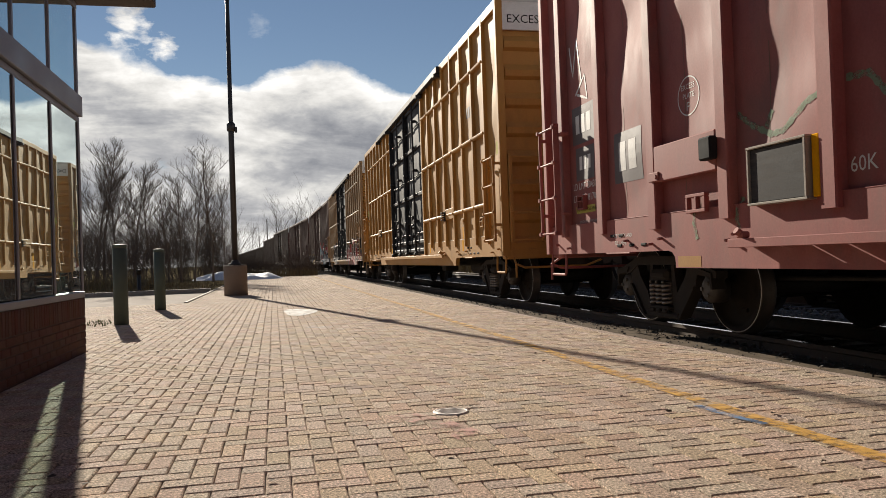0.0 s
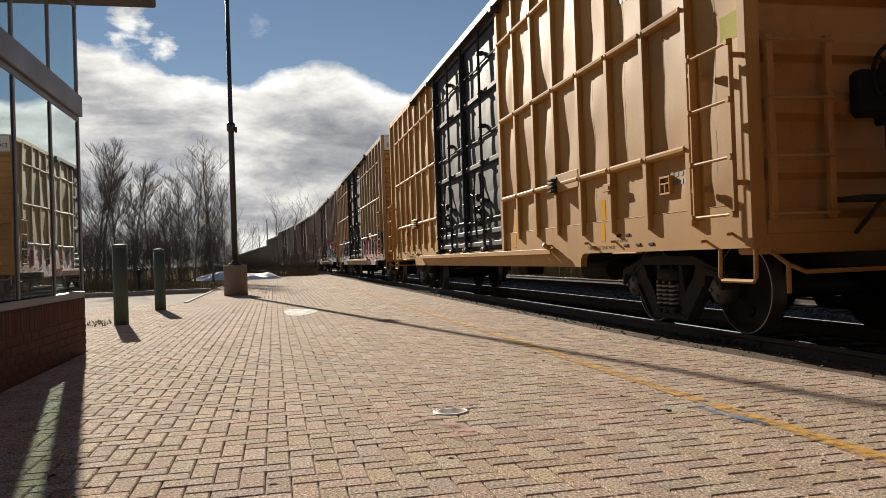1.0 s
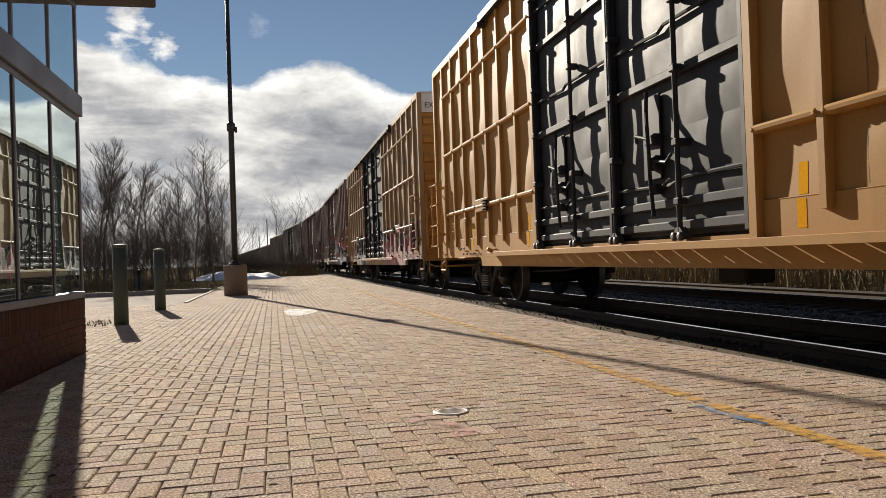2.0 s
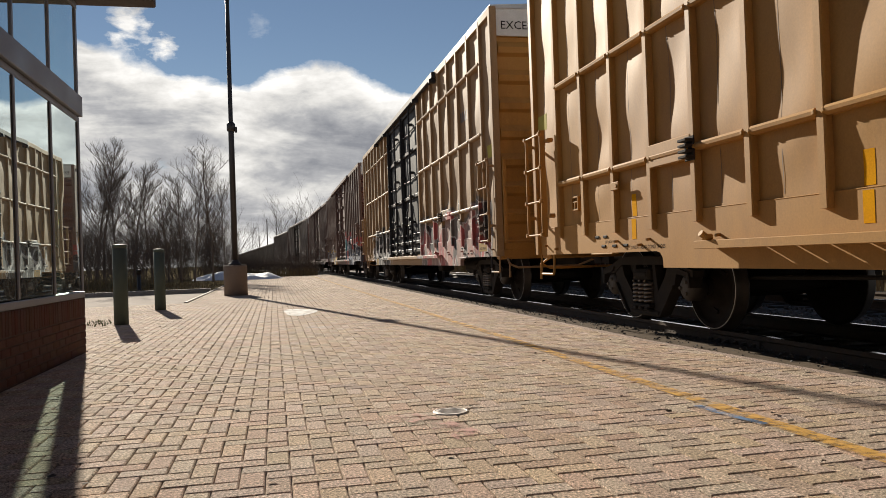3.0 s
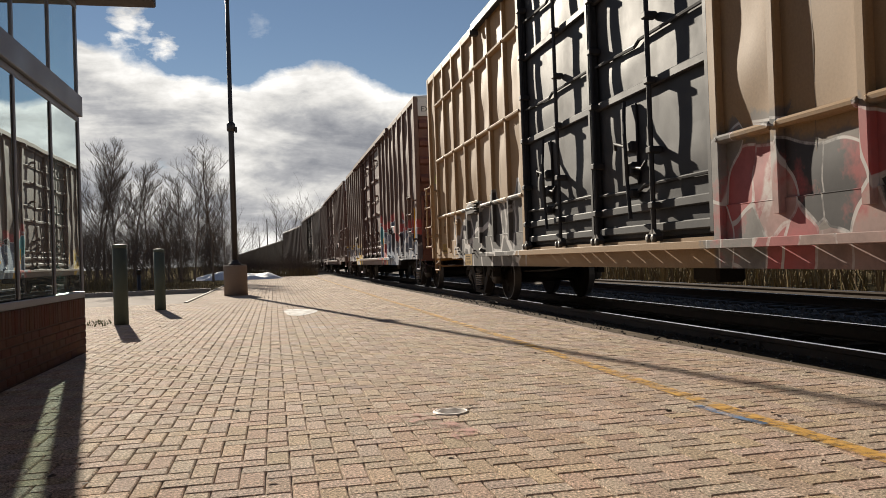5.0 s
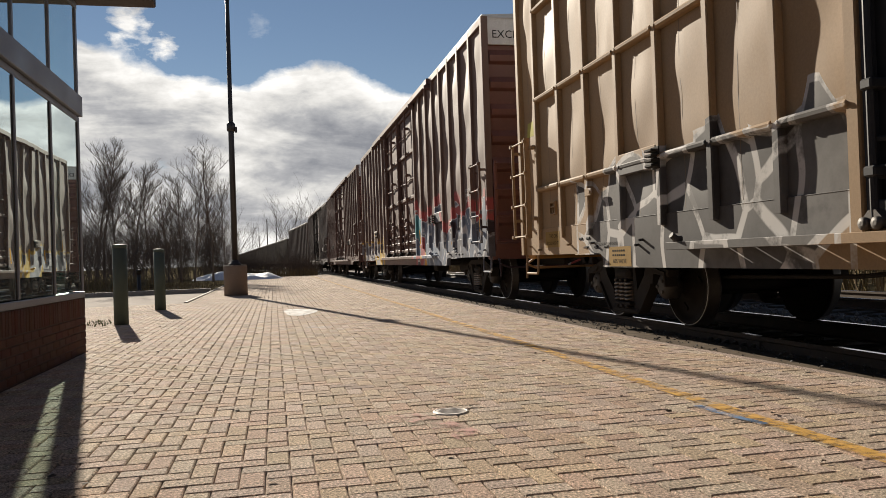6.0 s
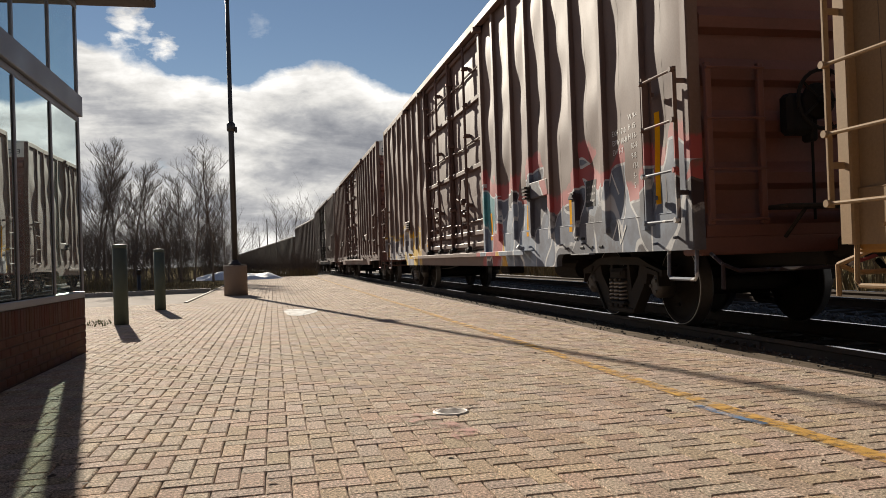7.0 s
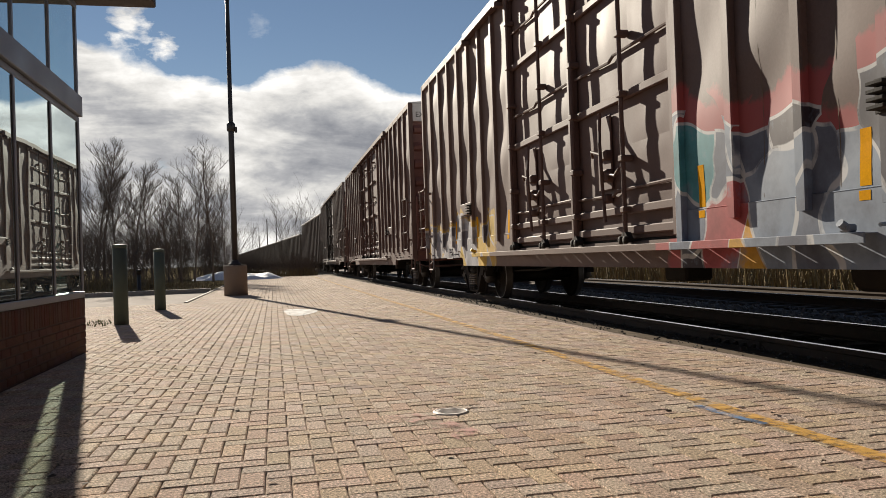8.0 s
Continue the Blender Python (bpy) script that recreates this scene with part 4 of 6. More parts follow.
def side_wall(root, paint, sx, edges, seed, amp, depth):
    """The sheet between the ribs, buckled as old sheets are, standing back from them."""
    r = random.Random(seed)
    xw = HW - depth
    for a, b in zip(edges, edges[1:]):
        if b - a > 4:
            continue
        bm = bmesh.new()
        ny, nz = 9, 44
        ph = [r.uniform(0, 6.28) for _ in range(4)]
        fr = [r.uniform(3.0, 4.6), r.uniform(1.2, 2.2)]
        am = amp * r.uniform(0.6, 1.3)

        def skin(u, z, am=am, fr=fr, ph=ph):
            w = math.sin(math.pi * u) ** 0.7 if 0 < u < 1 else 0.0
            fade = max(0.0, min(1.0, (z - LAP) / 0.3, (EAVE - 0.12 - z) / 0.3))
            return xw + am * w * fade * (0.6 * math.sin(fr[0] * z + ph[0] + u) + 0.5 * math.sin(fr[1] * z + ph[1]) + 0.3 * math.sin(6.1 * z + ph[2] + 3 * u) + 0.12 * math.sin(11 * z + ph[3] - 4 * u) - 0.25)

        SHEETS.setdefault((root.name, sx), []).append((a, b, skin))
        grid = []
        for j in range(nz + 1):
            z = LAP + (EAVE - 0.12 - LAP) * j / nz
            row = []
            for i in range(ny + 1):
                u = i / ny
                row.append(bm.verts.new((sx * skin(u, z), a + (b - a) * u, z)))
            grid.append(row)
        for j in range(nz):
            for i in range(ny):
                bm.faces.new((grid[j][i], grid[j][i + 1], grid[j + 1][i + 1], grid[j + 1][i])).smooth = True
        part("side_panel", bm, paint, root)


def rib_piece(bm, sx, y, w, z0, z1, depth=0.10):
    """A hat-section post with a tapered foot."""
    x0, x1 = HW - depth - 0.02, HW
    h = w / 2
    pts = [(x0, -h), (x1 - 0.012, -h), (x1, -h + 0.012), (x1, h - 0.012), (x1 - 0.012, h), (x0, h)]
    lo = [bm.verts.new((sx * (px if px < x1 - 0.02 else px - 0.0), y + py, z0)) for px, py in pts]
    hi = [bm.verts.new((sx * px, y + py, z1)) for px, py in pts]
    n = len(pts)
    for k in range(n):
        bm.faces.new((lo[k], lo[(k + 1) % n], hi[(k + 1) % n], hi[k]))
    bm.faces.new(lo)
    bm.faces.new(hi)


def door_leaf(root, sx, y0, y1, mat, rod_mat, seed):
    """A plug door leaf: plate with pressed panels, rails, lock rods on rollers, levers."""
    r = random.Random(seed)
    bm = bmesh.new()
    xw = HW - 0.075
    wide = y1 - y0
    zs = [1.04, 1.31, 1.54, 2.02, 2.55, 3.05, 3.80, 4.36, 4.96]
    ym = y0 + wide * 0.41
    box(bm, sx * (xw - 0.06), sx * (xw - 0.02), y0, y1, 1.0, 4.97, 0.006)
    leaf = part("door", bm, mat, root, "plug door leaf with lock rods")
    for za, zb in zip(zs, zs[1:]):
        for a, b in ((y0, ym), (ym, y1)):
            bm = bmesh.new()
            n = 6
            g = []
            ph = r.uniform(0, 6)
            for j in range(n + 1):
                row = []
                for i in range(n + 1):
                    u, v = i / n, j / n
                    d = 0.009 * (math.sin(math.pi * u) * math.sin(math.pi * v)) ** 0.7 * (0.5 + 0.7 * math.sin(ph + 3 * v + 2 * u))
                    row.append(bm.verts.new((sx * (xw - 0.019 + d), a + (b - a) * u, za + (zb - za) * v)))
                g.append(row)
            for j in range(n):
                for i in range(n):
                    bm.faces.new((g[j][i], g[j][i + 1], g[j + 1][i + 1], g[j + 1][i])).smooth = True
            part("door_panel", bm, mat, leaf)
    for z in (1.09, 1.31, 2.55, 3.80, 4.90):
        bm = bmesh.new()
        box(bm, sx * (xw - 0.015), sx * (xw + 0.04), y0 + 0.02, y1 - 0.02, z - 0.045, z + 0.045, 0.012)
        part("door_rail", bm, mat, leaf)
    for z in (1.54, 3.05, 4.36):
        bm = bmesh.new()
        # a light rail that dips at the middle
        pts = [(sx * (xw + 0.012), y0 + 0.04, z), (sx * (xw + 0.012), ym + 0.3, z), (sx * (xw + 0.012), ym + 0.42, z - 0.05), (sx * (xw + 0.012), y1 - 0.06, z - 0.02)]
        tube(bm, pts, 0.019, 6)
        part("door_rail", bm, mat, leaf)
    for y in (y0 + 0.05, y1 - 0.04):
        bm = bmesh.new()
        box(bm, sx * (xw - 0.015), sx * (xw + 0.055), y - 0.038, y + 0.038, 1.0, 4.94, 0.012)
        part("door_post", bm, mat, leaf)
    for y in (ym, y1 - 0.115):
        bm = bmesh.new()
        tube(bm, [(sx * (HW + 0.012), y, 0.98), (sx * (HW + 0.012), y, 4.92)], 0.026, 8)
        for z in (1.31, 1.86, 2.55, 3.2, 3.80, 4.5):
            box(bm, sx * (HW - 0.09), sx * (HW + 0.05), y - 0.05, y + 0.05, z - 0.035, z + 0.035, 0.012)
        rod = part("lock_rod", bm, rod_mat, leaf)
        # roller hanger standing on the ledge
        bm = bmesh.new()
        prism(bm, [(y - 0.09, 0.955), (y + 0.09, 0.955), (y + 0.10, 1.0), (y + 0.03, 1.07), (y - 0.03, 1.07), (y - 0.10, 1.0)], sx * (HW - 0.03), sx * (HW + 0.035))
        for d in (-0.055, 0.055):
            lathe(bm, [(0.042, sx * (HW + 0.025)), (0.042, sx * (HW + 0.06)), (0.015, sx * (HW + 0.068))], 12, "x", (0, y + d, 0.985))
        part("roller", bm, M["cap"] if mat != M["brown"] else M["truck"], rod, "roller carriage of the door")
    bm = bmesh.new()
    y = ym + 0.5
    tube(bm, [(sx * (HW - 0.02), y + 0.12, 2.46), (sx * (HW + 0.0), y + 0.10, 2.25), (sx * (HW + 0.04), y + 0.02, 2.1), (sx * (HW + 0.05), y - 0.02, 1.85), (sx * (HW + 0.02), y + 0.03, 1.6), (sx * (HW + 0.02), y - 0.02, 1.2)], 0.021, 8)
    for za, zb, wa, wb in ((1.90, 2.02, 0.06, 0.05), (1.66, 1.80, 0.08, 0.10), (1.42, 1.52, 0.05, 0.07)):
        box(bm, sx * (HW - 0.09), sx * (HW + 0.02), y - wa, y + wb, za, zb, 0.02)
    tube(bm, [(sx * HW, y - 0.02, 1.95), (sx * (HW + 0.02), y + 0.3, 2.04), (sx * (HW - 0.02), y + 0.36, 1.98)], 0.018, 8)
    tube(bm, [(sx * HW, y - 0.02, 1.75), (sx * (HW + 0.02), y - 0.3, 1.70), (sx * (HW - 0.02), y - 0.34, 1.78)], 0.016, 8)
    part("lever", bm, rod_mat, leaf)
    bm = bmesh.new()
    box(bm, sx * (xw - 0.01), sx * (xw + 0.018), y - 0.06, y + 0.30, 1.57, 2.42, 0.01)
    part("lever_plate", bm, mat, leaf)


def ladder(root, sx, outer, inner, z0, z1, n, mat):
    """A side ladder: a thin stile at the car's corner, a deep one inwards, bracketed to the first post."""
    e = 1 if outer > inner else -1
    # the deep stile is an angle bar
    bm = bmesh.new()
    section = [(0.045, 0.0), (0.125, 0.0), (0.125, 0.018 * e), (0.057, 0.018 * e), (0.057, 0.06 * e), (0.045, 0.06 * e)]
    ends = [[bm.verts.new((sx * (HW + a), inner + b, z)) for a, b in section] for z in (z0 - 0.03, z1 + 0.05)]
    for k in range(6):
        bm.faces.new((ends[0][k], ends[0][(k + 1) % 6], ends[1][(k + 1) % 6], ends[1][k]))
    bm.faces.new(ends[0])
    bm.faces.new(ends[1])
    root_ = part("ladder", bm, mat, root, "steel side ladder")
    bm = bmesh.new()
    box(bm, sx * (HW + 0.085), sx * (HW + 0.125), outer - 0.012, outer + 0.012, z0 - 0.03, z1 + 0.03, 0.004)
    part("stile", bm, mat, root_)
    for k in range(n):
        z = z0 + (z1 - z0) * k / (n - 1)
        bm = bmesh.new()
        tube(bm, [(sx * (HW + 0.12), outer + e * 0.03, z), (sx * (HW + 0.12), inner - e * 0.03, z)], 0.0135, 8)
        for y in (outer, inner):
            lathe(bm, [(0.026, sx * (HW + 0.10)), (0.026, sx * (HW + 0.15))], 8, "x", (0, y, z))
        part("rung", bm, mat, root_)
    for z in (z0 + 0.25, z1 - 0.1):
        bm = bmesh.new()
        box(bm, sx * (HW - 0.02), sx * (HW + 0.06), inner - e * 0.13, inner, z - 0.022, z + 0.022, 0.006)
        tube(bm, [(sx * (HW - 0.02), inner - e * 0.11, z), (sx * (HW + 0.045), inner - e * 0.11, z)], 0.03, 8)
        part("bracket", bm, mat, root_)
        bm = bmesh.new()
        box(bm, sx * (HW - 0.10), sx * (HW + 0.09), outer - 0.01, outer + 0.01, z - 0.022, z + 0.022, 0.004)
        part("bracket", bm, mat, root_)


def stencil(root, text, y, z, size, material, label="", gap=0.003):
    """Words on the platform side, reading towards the near end, laid on the skin."""
    m = Matrix.Translation((0, y, z)) @ Matrix(((0, 0, -1, 0), (-1, 0, 0, 0), (0, 1, 0, 0), (0, 0, 0, 1)))
    ob = tagged(words("lettering", text, size, m, material, root, label), kind="stuff")
    for v in ob.data.vertices:
        v.co.x = on_sheet(root, -1, v.co.y, v.co.z) - (gap if v.co.z > LAP else 0.5 * gap)
    return ob


def patch(root, name, y0, y1, z0, z1, material, label="", gap=0.002, n=6):
    """A painted or stuck-on rectangle that follows the skin."""
    verts, faces = [], []
    for j in range(n + 1):
        for i in range(n + 1):
            y, z = y0 + (y1 - y0) * i / n, z0 + (z1 - z0) * j / n
            verts.append((on_sheet(root, -1, y, z) - gap, y, z))
    for j in range(n):
        for i in range(n):
            k = j * (n + 1) + i
            faces.append((k, k + 1, k + n + 2, k + n + 1))
    return raw(name, verts, faces, material, root, label)


def scrawl(root, pts, width, material, label="", gap=0.003):
    """A sprayed line that follows the skin."""
    fine = []
    for (ya, za), (yb, zb) in zip(pts, pts[1:]):
        fine += [Vector((ya + (yb - ya) * k / 6, za + (zb - za) * k / 6)) for k in range(6)]
    fine.append(Vector(pts[-1]))
    verts, faces = [], []
    for i, q in enumerate(fine):
        d = (fine[min(i + 1, len(fine) - 1)] - fine[max(i - 1, 0)]).normalized()
        n = Vector((d.y, -d.x)) * width * (0.5 + 0.12 * math.sin(2.3 * i))
        for e in (-1, 1):
            y, z = q.x + e * n.x, q.y + e * n.y
            verts.append((on_sheet(root, -1, y, z) - gap, y, z))
    for i in range(len(fine) - 1):
        faces.append((2 * i, 2 * i + 1, 2 * i + 3, 2 * i + 2))
    return raw("sprayed_line", verts, faces, material, root, label)


def bars(root, y0, y1, z0, z1, n, material):
    """Unreadable characters as plain bars."""
    step = (y1 - y0) / n
    for k in range(n):
        patch(root, "stencil_bar", y0 + step * (k + 0.15), y0 + step * (k + 0.85), z0, z1, material, gap=0.0035, n=3)


def boxcar(style, paint, door_paint, rod_paint, label, seed, end_paint=None, size=None):
    """A high-cube boxcar. style 'grid': posts and belt rails; 'plain': posts alone; 'wide': few broad posts."""
    root = tagged(new("boxcar"), label, "boxcar", "cars of the train")
    end_paint = end_paint or paint
    # half length, inner ends of the trucks' cut-outs, trucks, posts
    half, step, bogie_y, offs = size or {"grid": (9.4, 6.0, 7.0, [8.55, 7.65, 6.75, 5.95, 5.1, 4.3, 3.42]), "plain": (9.4, 6.0, 7.0, [8.4, 7.5, 6.62, 5.75, 4.95, 4.15, 3.38]), "wide": (9.4, 6.0, 7.15, [8.75, 7.6, 6.35, 5.1, 3.85])}[style]
    w = {"grid": 0.092, "plain": 0.115, "wide": 0.16}[style]
    amp = {"grid": 0.015, "plain": 0.020, "wide": 0.016}[style]
    depth = {"grid": 0.066, "plain": 0.060, "wide": 0.095}[style]
    dh = 2.52
    pc, ph_ = (5.72, 0.54) if style == "wide" else ((offs[3] + offs[4]) / 2, (offs[3] - offs[4]) / 2 - 0.02)
    ys = sorted([o for o in offs] + [-o for o in offs])
    for sx in (-1, 1):
        side_wall(root, paint, sx, [-half + 0.02] + [y for y in ys if y < 0] + [-dh], seed + sx, amp, depth)
        side_wall(root, paint, sx, [dh] + [y for y in ys if y > 0] + [half - 0.02], seed + 7 + sx, amp, depth)
        # lower skirt, deeper between the trucks
        bm = bmesh.new()
        x = HW - 0.05
        z0, z1 = 0.855, LAP
        prism(bm, [(-half, z0), (-step - 0.13, z0), (-step - 0.06, 0.84), (-step - 0.012, 0.795), (-step, 0.74), (-step, 0.69), (step, 0.69), (step, 0.74), (step + 0.012, 0.795), (step + 0.06, 0.84), (step + 0.13, z0), (half, z0), (half, z1), (dh + 0.02, z1), (dh + 0.02, 0.97), (-dh - 0.02, 0.97), (-dh - 0.02, z1), (-half, z1)], sx * (x - 0.08), sx * x)
        part("side_sill", bm, paint, root)
        # ledge under the doors: plates with drain slots between them, bound by a lip
        bm = bmesh.new()
        n = 28
        for k in range(n):
            y = -4.95 + 9.9 * k / n
            box(bm, sx * (HW - 0.06), sx * (HW + 0.054), y + 0.019, y + 9.9 / n - 0.019, 0.924, 0.930)
        box(bm, sx * (HW + 0.055), sx * (HW + 0.07), -4.95, 4.95, 0.862, 0.934, 0.004)
        part("door_ledge", bm, paint, root)
        for y in (-4.78, 4.78):
            bm = bmesh.new()
            box(bm, sx * (HW + 0.0), sx * (HW + 0.075), y - 0.045, y + 0.045, 0.936, 0.99, 0.012)
            tube(bm, [(sx * (HW + 0.04), y, 0.96), (sx * (HW + 0.10), y, 1.0)], 0.03, 8)
            part("ledge_stop", bm, paint, root)
        # weld of the sheets' foot on the sill plate
        for a, b in ((-half + 0.1, -dh - 0.13), (dh + 0.13, half - 0.1)):
            bm = bmesh.new()
            tube(bm, [(sx * (HW - 0.051), a, LAP), (sx * (HW - 0.051), b, LAP)], 0.0045, 6)
            part("weld_bead", bm, paint, root)
        for y in (-half + 0.05, -dh - 0.06, dh + 0.06, half - 0.05):
            bm = bmesh.new()
            rib_piece(bm, sx, y, 0.12, 0.86 if abs(y) > 5 else 0.93, EAVE)
            part("corner_post" if abs(y) > 5 else "door_frame_post", bm, paint, root)
        for y in ys:
            bm = bmesh.new()
            rib_piece(bm, sx, y, w, 1.075 if abs(y) > step - 0.3 else 1.11, EAVE - 0.04, depth)
            part("rib", bm, paint, root)
        if style == "grid":
            for z in (1.78, 3.06, 4.33):
                for way in (-1, 1):
                    lim = sorted(way * o for o in offs)
                    pts = ([-half + 0.3] if way < 0 else [dh + 0.06]) + lim + ([-dh - 0.06] if way < 0 else [half - 0.3])
                    for a, b in zip(pts, pts[1:]):
                        if max(abs(a), abs(b)) > offs[0] + 0.1:
                            continue
                        bm = bmesh.new()
                        ya, yb = a + w / 2 + 0.006, b - w / 2 - 0.006
                        prof = [(-0.12, -0.038), (-0.012, -0.034), (0.012, -0.014), (0.016, 0.012), (-0.004, 0.034), (-0.12, 0.042)]
                        ring = [[bm.verts.new((sx * (HW + px), yy, z + pz)) for px, pz in prof] for yy in (ya, yb)]
                        for q in range(6):
                            bm.faces.new((ring[0][q], ring[0][(q + 1) % 6], ring[1][(q + 1) % 6], ring[1][q]))
                        bm.faces.new(ring[0])
                        bm.faces.new(ring[1])
                        for yy in (ya - 0.004, yb + 0.004):
                            lathe(bm, [(0.022, sx * (HW - 0.01)), (0.022, sx * (HW + 0.012)), (0.012, sx * (HW + 0.02))], 8, "x", (0, yy, z))
                        part("belt_rail", bm, paint, root)
        if sx < 0:
            for a, b in zip([-half] + ys, ys + [half]):
                if b - a < 3:
                    y = a + (b - a) * 0.58
                    scrawl(root, [(y, LAP + 0.03), (y, 3.0), (y, EAVE - 0.2)], 0.007, M["seam"], gap=0.0012)
        # top chord
        bm = bmesh.new()
        box(bm, sx * (HW - 0.13), sx * (HW - 0.005), -half, half, EAVE - 0.13, EAVE + 0.02, 0.012)
        part("top_chord", bm, paint, root)
        for a, b in ((-dh, -0.015), (0.015, dh)):
            door_leaf(root, sx, a, b, door_paint, rod_paint, seed + 3)
        bm = bmesh.new()
        box(bm, sx * (HW - 0.03), sx * (HW + 0.08), -5.0, 5.0, EAVE - 0.16, EAVE - 0.02, 0.01)
        for y in (-4.9, -2.7, 2.7, 4.9):
            box(bm, sx * (HW - 0.03), sx * (HW + 0.13), y - 0.06, y + 0.06, EAVE - 0.26, EAVE - 0.17, 0.012)
        part("door_hood", bm, door_paint, root)
        lo, li = (0.17, 0.72) if style == "wide" else (0.05, 0.65)
        ladder(root, sx, -half + lo, -half + li, 1.13, 2.50, 4, paint)
        ladder(root, sx, half - lo, half - li, 1.13, 2.50, 4, paint)
        for e in (-1, 1):
            bm = bmesh.new()
            ya, yb = e * (half - 0.06), e * (half - 0.56)
            tube(bm, [(sx * (HW - 0.07), ya, 0.88), (sx * (HW - 0.06), ya, 0.62), (sx * (HW - 0.06), ya + (yb - ya) * 0.06, 0.585), (sx * (HW - 0.06), yb - (yb - ya) * 0.06, 0.585), (sx * (HW - 0.06), yb, 0.62), (sx * (HW - 0.07), yb, 0.88)], 0.018, 8)
            part("stirrup", bm, paint, root, "bent bar foot step")
            # tackboard and small fittings
            bm = bmesh.new()
            box(bm, sx * (HW - 0.09), sx * (HW + 0.005), e * pc - ph_, e * pc + ph_, 1.53 if style == "wide" else 1.68, 1.88 if style == "wide" else 1.91, 0.01)
            part("defect_plate", bm, paint, root)
            bm = bmesh.new()
            yy = e * (pc - ph_ + 0.1) if style == "wide" else e * (pc - ph_)
            for k in range(4):
                box(bm, sx * HW, sx * (HW + 0.09), yy - 0.07, yy + 0.07, 1.68 + 0.05 * k, 1.705 + 0.05 * k, 0.004)
            box(bm, sx * HW, sx * (HW + 0.015), yy - 0.08, yy + 0.08, 1.66, 1.88, 0.004)
            if style == "wide":
                bm.free()
            else:
                part("tackboard", bm, M["truck"], root, "dark slatted tack board")
            bm = bmesh.new()
            y = e * (offs[0] - 0.5)
            for ya, yb, za, zb in ((-0.10, 0.10, 1.56, 1.58), (-0.10, 0.10, 1.40, 1.42), (-0.10, -0.082, 1.42, 1.56), (0.082, 0.10, 1.42, 1.56), (-0.01, 0.01, 1.42, 1.50), (-0.08, 0.08, 1.50, 1.515)):
                box(bm, sx * (HW - depth - 0.01), sx * (HW - 0.035), y + ya, y + yb, za, zb, 0.003)
            if style == "plain":
                bm.free()
            else:
                part("placard_holder", bm, paint, root, "small welded card holder")
            # lug on a post
            bm = bmesh.new()
            y = e * (offs[2] - 0.06)
            box(bm, sx * (HW + 0.002), sx * (HW + 0.02), y - 0.13, y + 0.06, 1.54, 1.63, 0.006)
            lathe(bm, [(0.022, sx * (HW + 0.018)), (0.022, sx * (HW + 0.03))], 10, "x", (0, y - 0.08, 1.585))
            part("lug", bm, paint, root)
            # jacking slots over the truck: raised black bars in place of their inner shade
            for ys_, zs_ in ((0.0, 1.04), (0.22, 1.04), (0.05, 0.93), (-0.24, 0.93), (-0.52, 0.93)):
                bm = bmesh.new()
                yy = e * bogie_y + ys_
                box(bm, sx * (HW - 0.055), sx * (HW - 0.04), yy - 0.055, yy + 0.055, zs_ - 0.016, zs_ + 0.016, 0.007)
                part("jacking_slot", bm, M["dark"], root)
            bm = bmesh.new()
            box(bm, sx * (HW - 0.06), sx * (HW + 0.02), e * bogie_y - 0.32, e * bogie_y + 0.26, 0.838, 0.853, 0.004)
            part("jacking_pad", bm, paint, root)
            for k, y in enumerate((e * (half - 0.35), e * (half - 0.75), e * (step + 1.0), e * (step + 0.45), e * (step + 0.25), e * (step - 0.9), e * (step - 1.0))):
                bm = bmesh.new()
                tube(bm, [(sx * (HW - 0.06), y, 0.98 - 0.05 * (k % 2)), (sx * (HW + 0.0), y - 0.01, 0.975 - 0.05 * (k % 2))], 0.014, 6)
                part("bolt", bm, paint, root)
    # ends with pressed ribs
    for e in (-1, 1):
        bm = bmesh.new()
        rows = []
        prof = [(z0 + dz, d) for z0 in [0.92 + 0.48 * k for k in range(8)] for dz, d in ((0.0, 0.0), (0.05, 0.07), (0.15, 0.085), (0.26, 0.0), (0.46, 0.0))]
        for z, d in prof:
            rows.append([bm.verts.new((x, e * (half - 0.09 + (d if abs(x) < 1.52 else 0.0)), z)) for x in (-1.57, -1.54, -1.50, 0.0, 1.50, 1.54, 1.57)])
        for u, v in zip(rows, rows[1:]):
            for k in range(6):
                bm.faces.new((u[k], u[k + 1], v[k + 1], v[k])).smooth = False
        part("end_wall", bm, end_paint, root)
        bm = bmesh.new()
        box(bm, -1.55, 1.55, e * (half - 0.06), e * (half - 0.02), 4.62, EAVE, 0.006)
        part("height_board", bm, M["white"], root, "white board across the car end")
        m = Matrix.Translation((-1.45 if e < 0 else 1.45, e * (half - 0.017), 4.74)) @ pose(0, 0, 0, 90, 0, 0 if e < 0 else 180)
        words("lettering", "EXCESS HEIGHT CAR", 0.20, m, M["letter_black"], root, "black capitals on the white board")
        bm = bmesh.new()
        box(bm, -1.56, 1.56, e * (half - 0.35), e * (half - 0.03), 0.80, 0.98, 0.02)
        part("end_sill", bm, end_paint, root)
        # coupler
        bm = bmesh.new()
        box(bm, -0.12, 0.12, e * (half - 0.4), e * (half + 0.78), 0.74, 0.94, 0.03)
        prism(bm, [(e * (half + 0.7), 0.68), (e * (half + 0.98), 0.70), (e * (half + 1.045), 0.78), (e * (half + 1.045), 0.96), (e * (half + 0.9), 1.0), (e * (half + 0.7), 0.98)], -0.2, 0.12 if e < 0 else 0.2)
        part("coupler", bm, M["truck"], root, "heavy knuckle coupler")
        bm = bmesh.new()
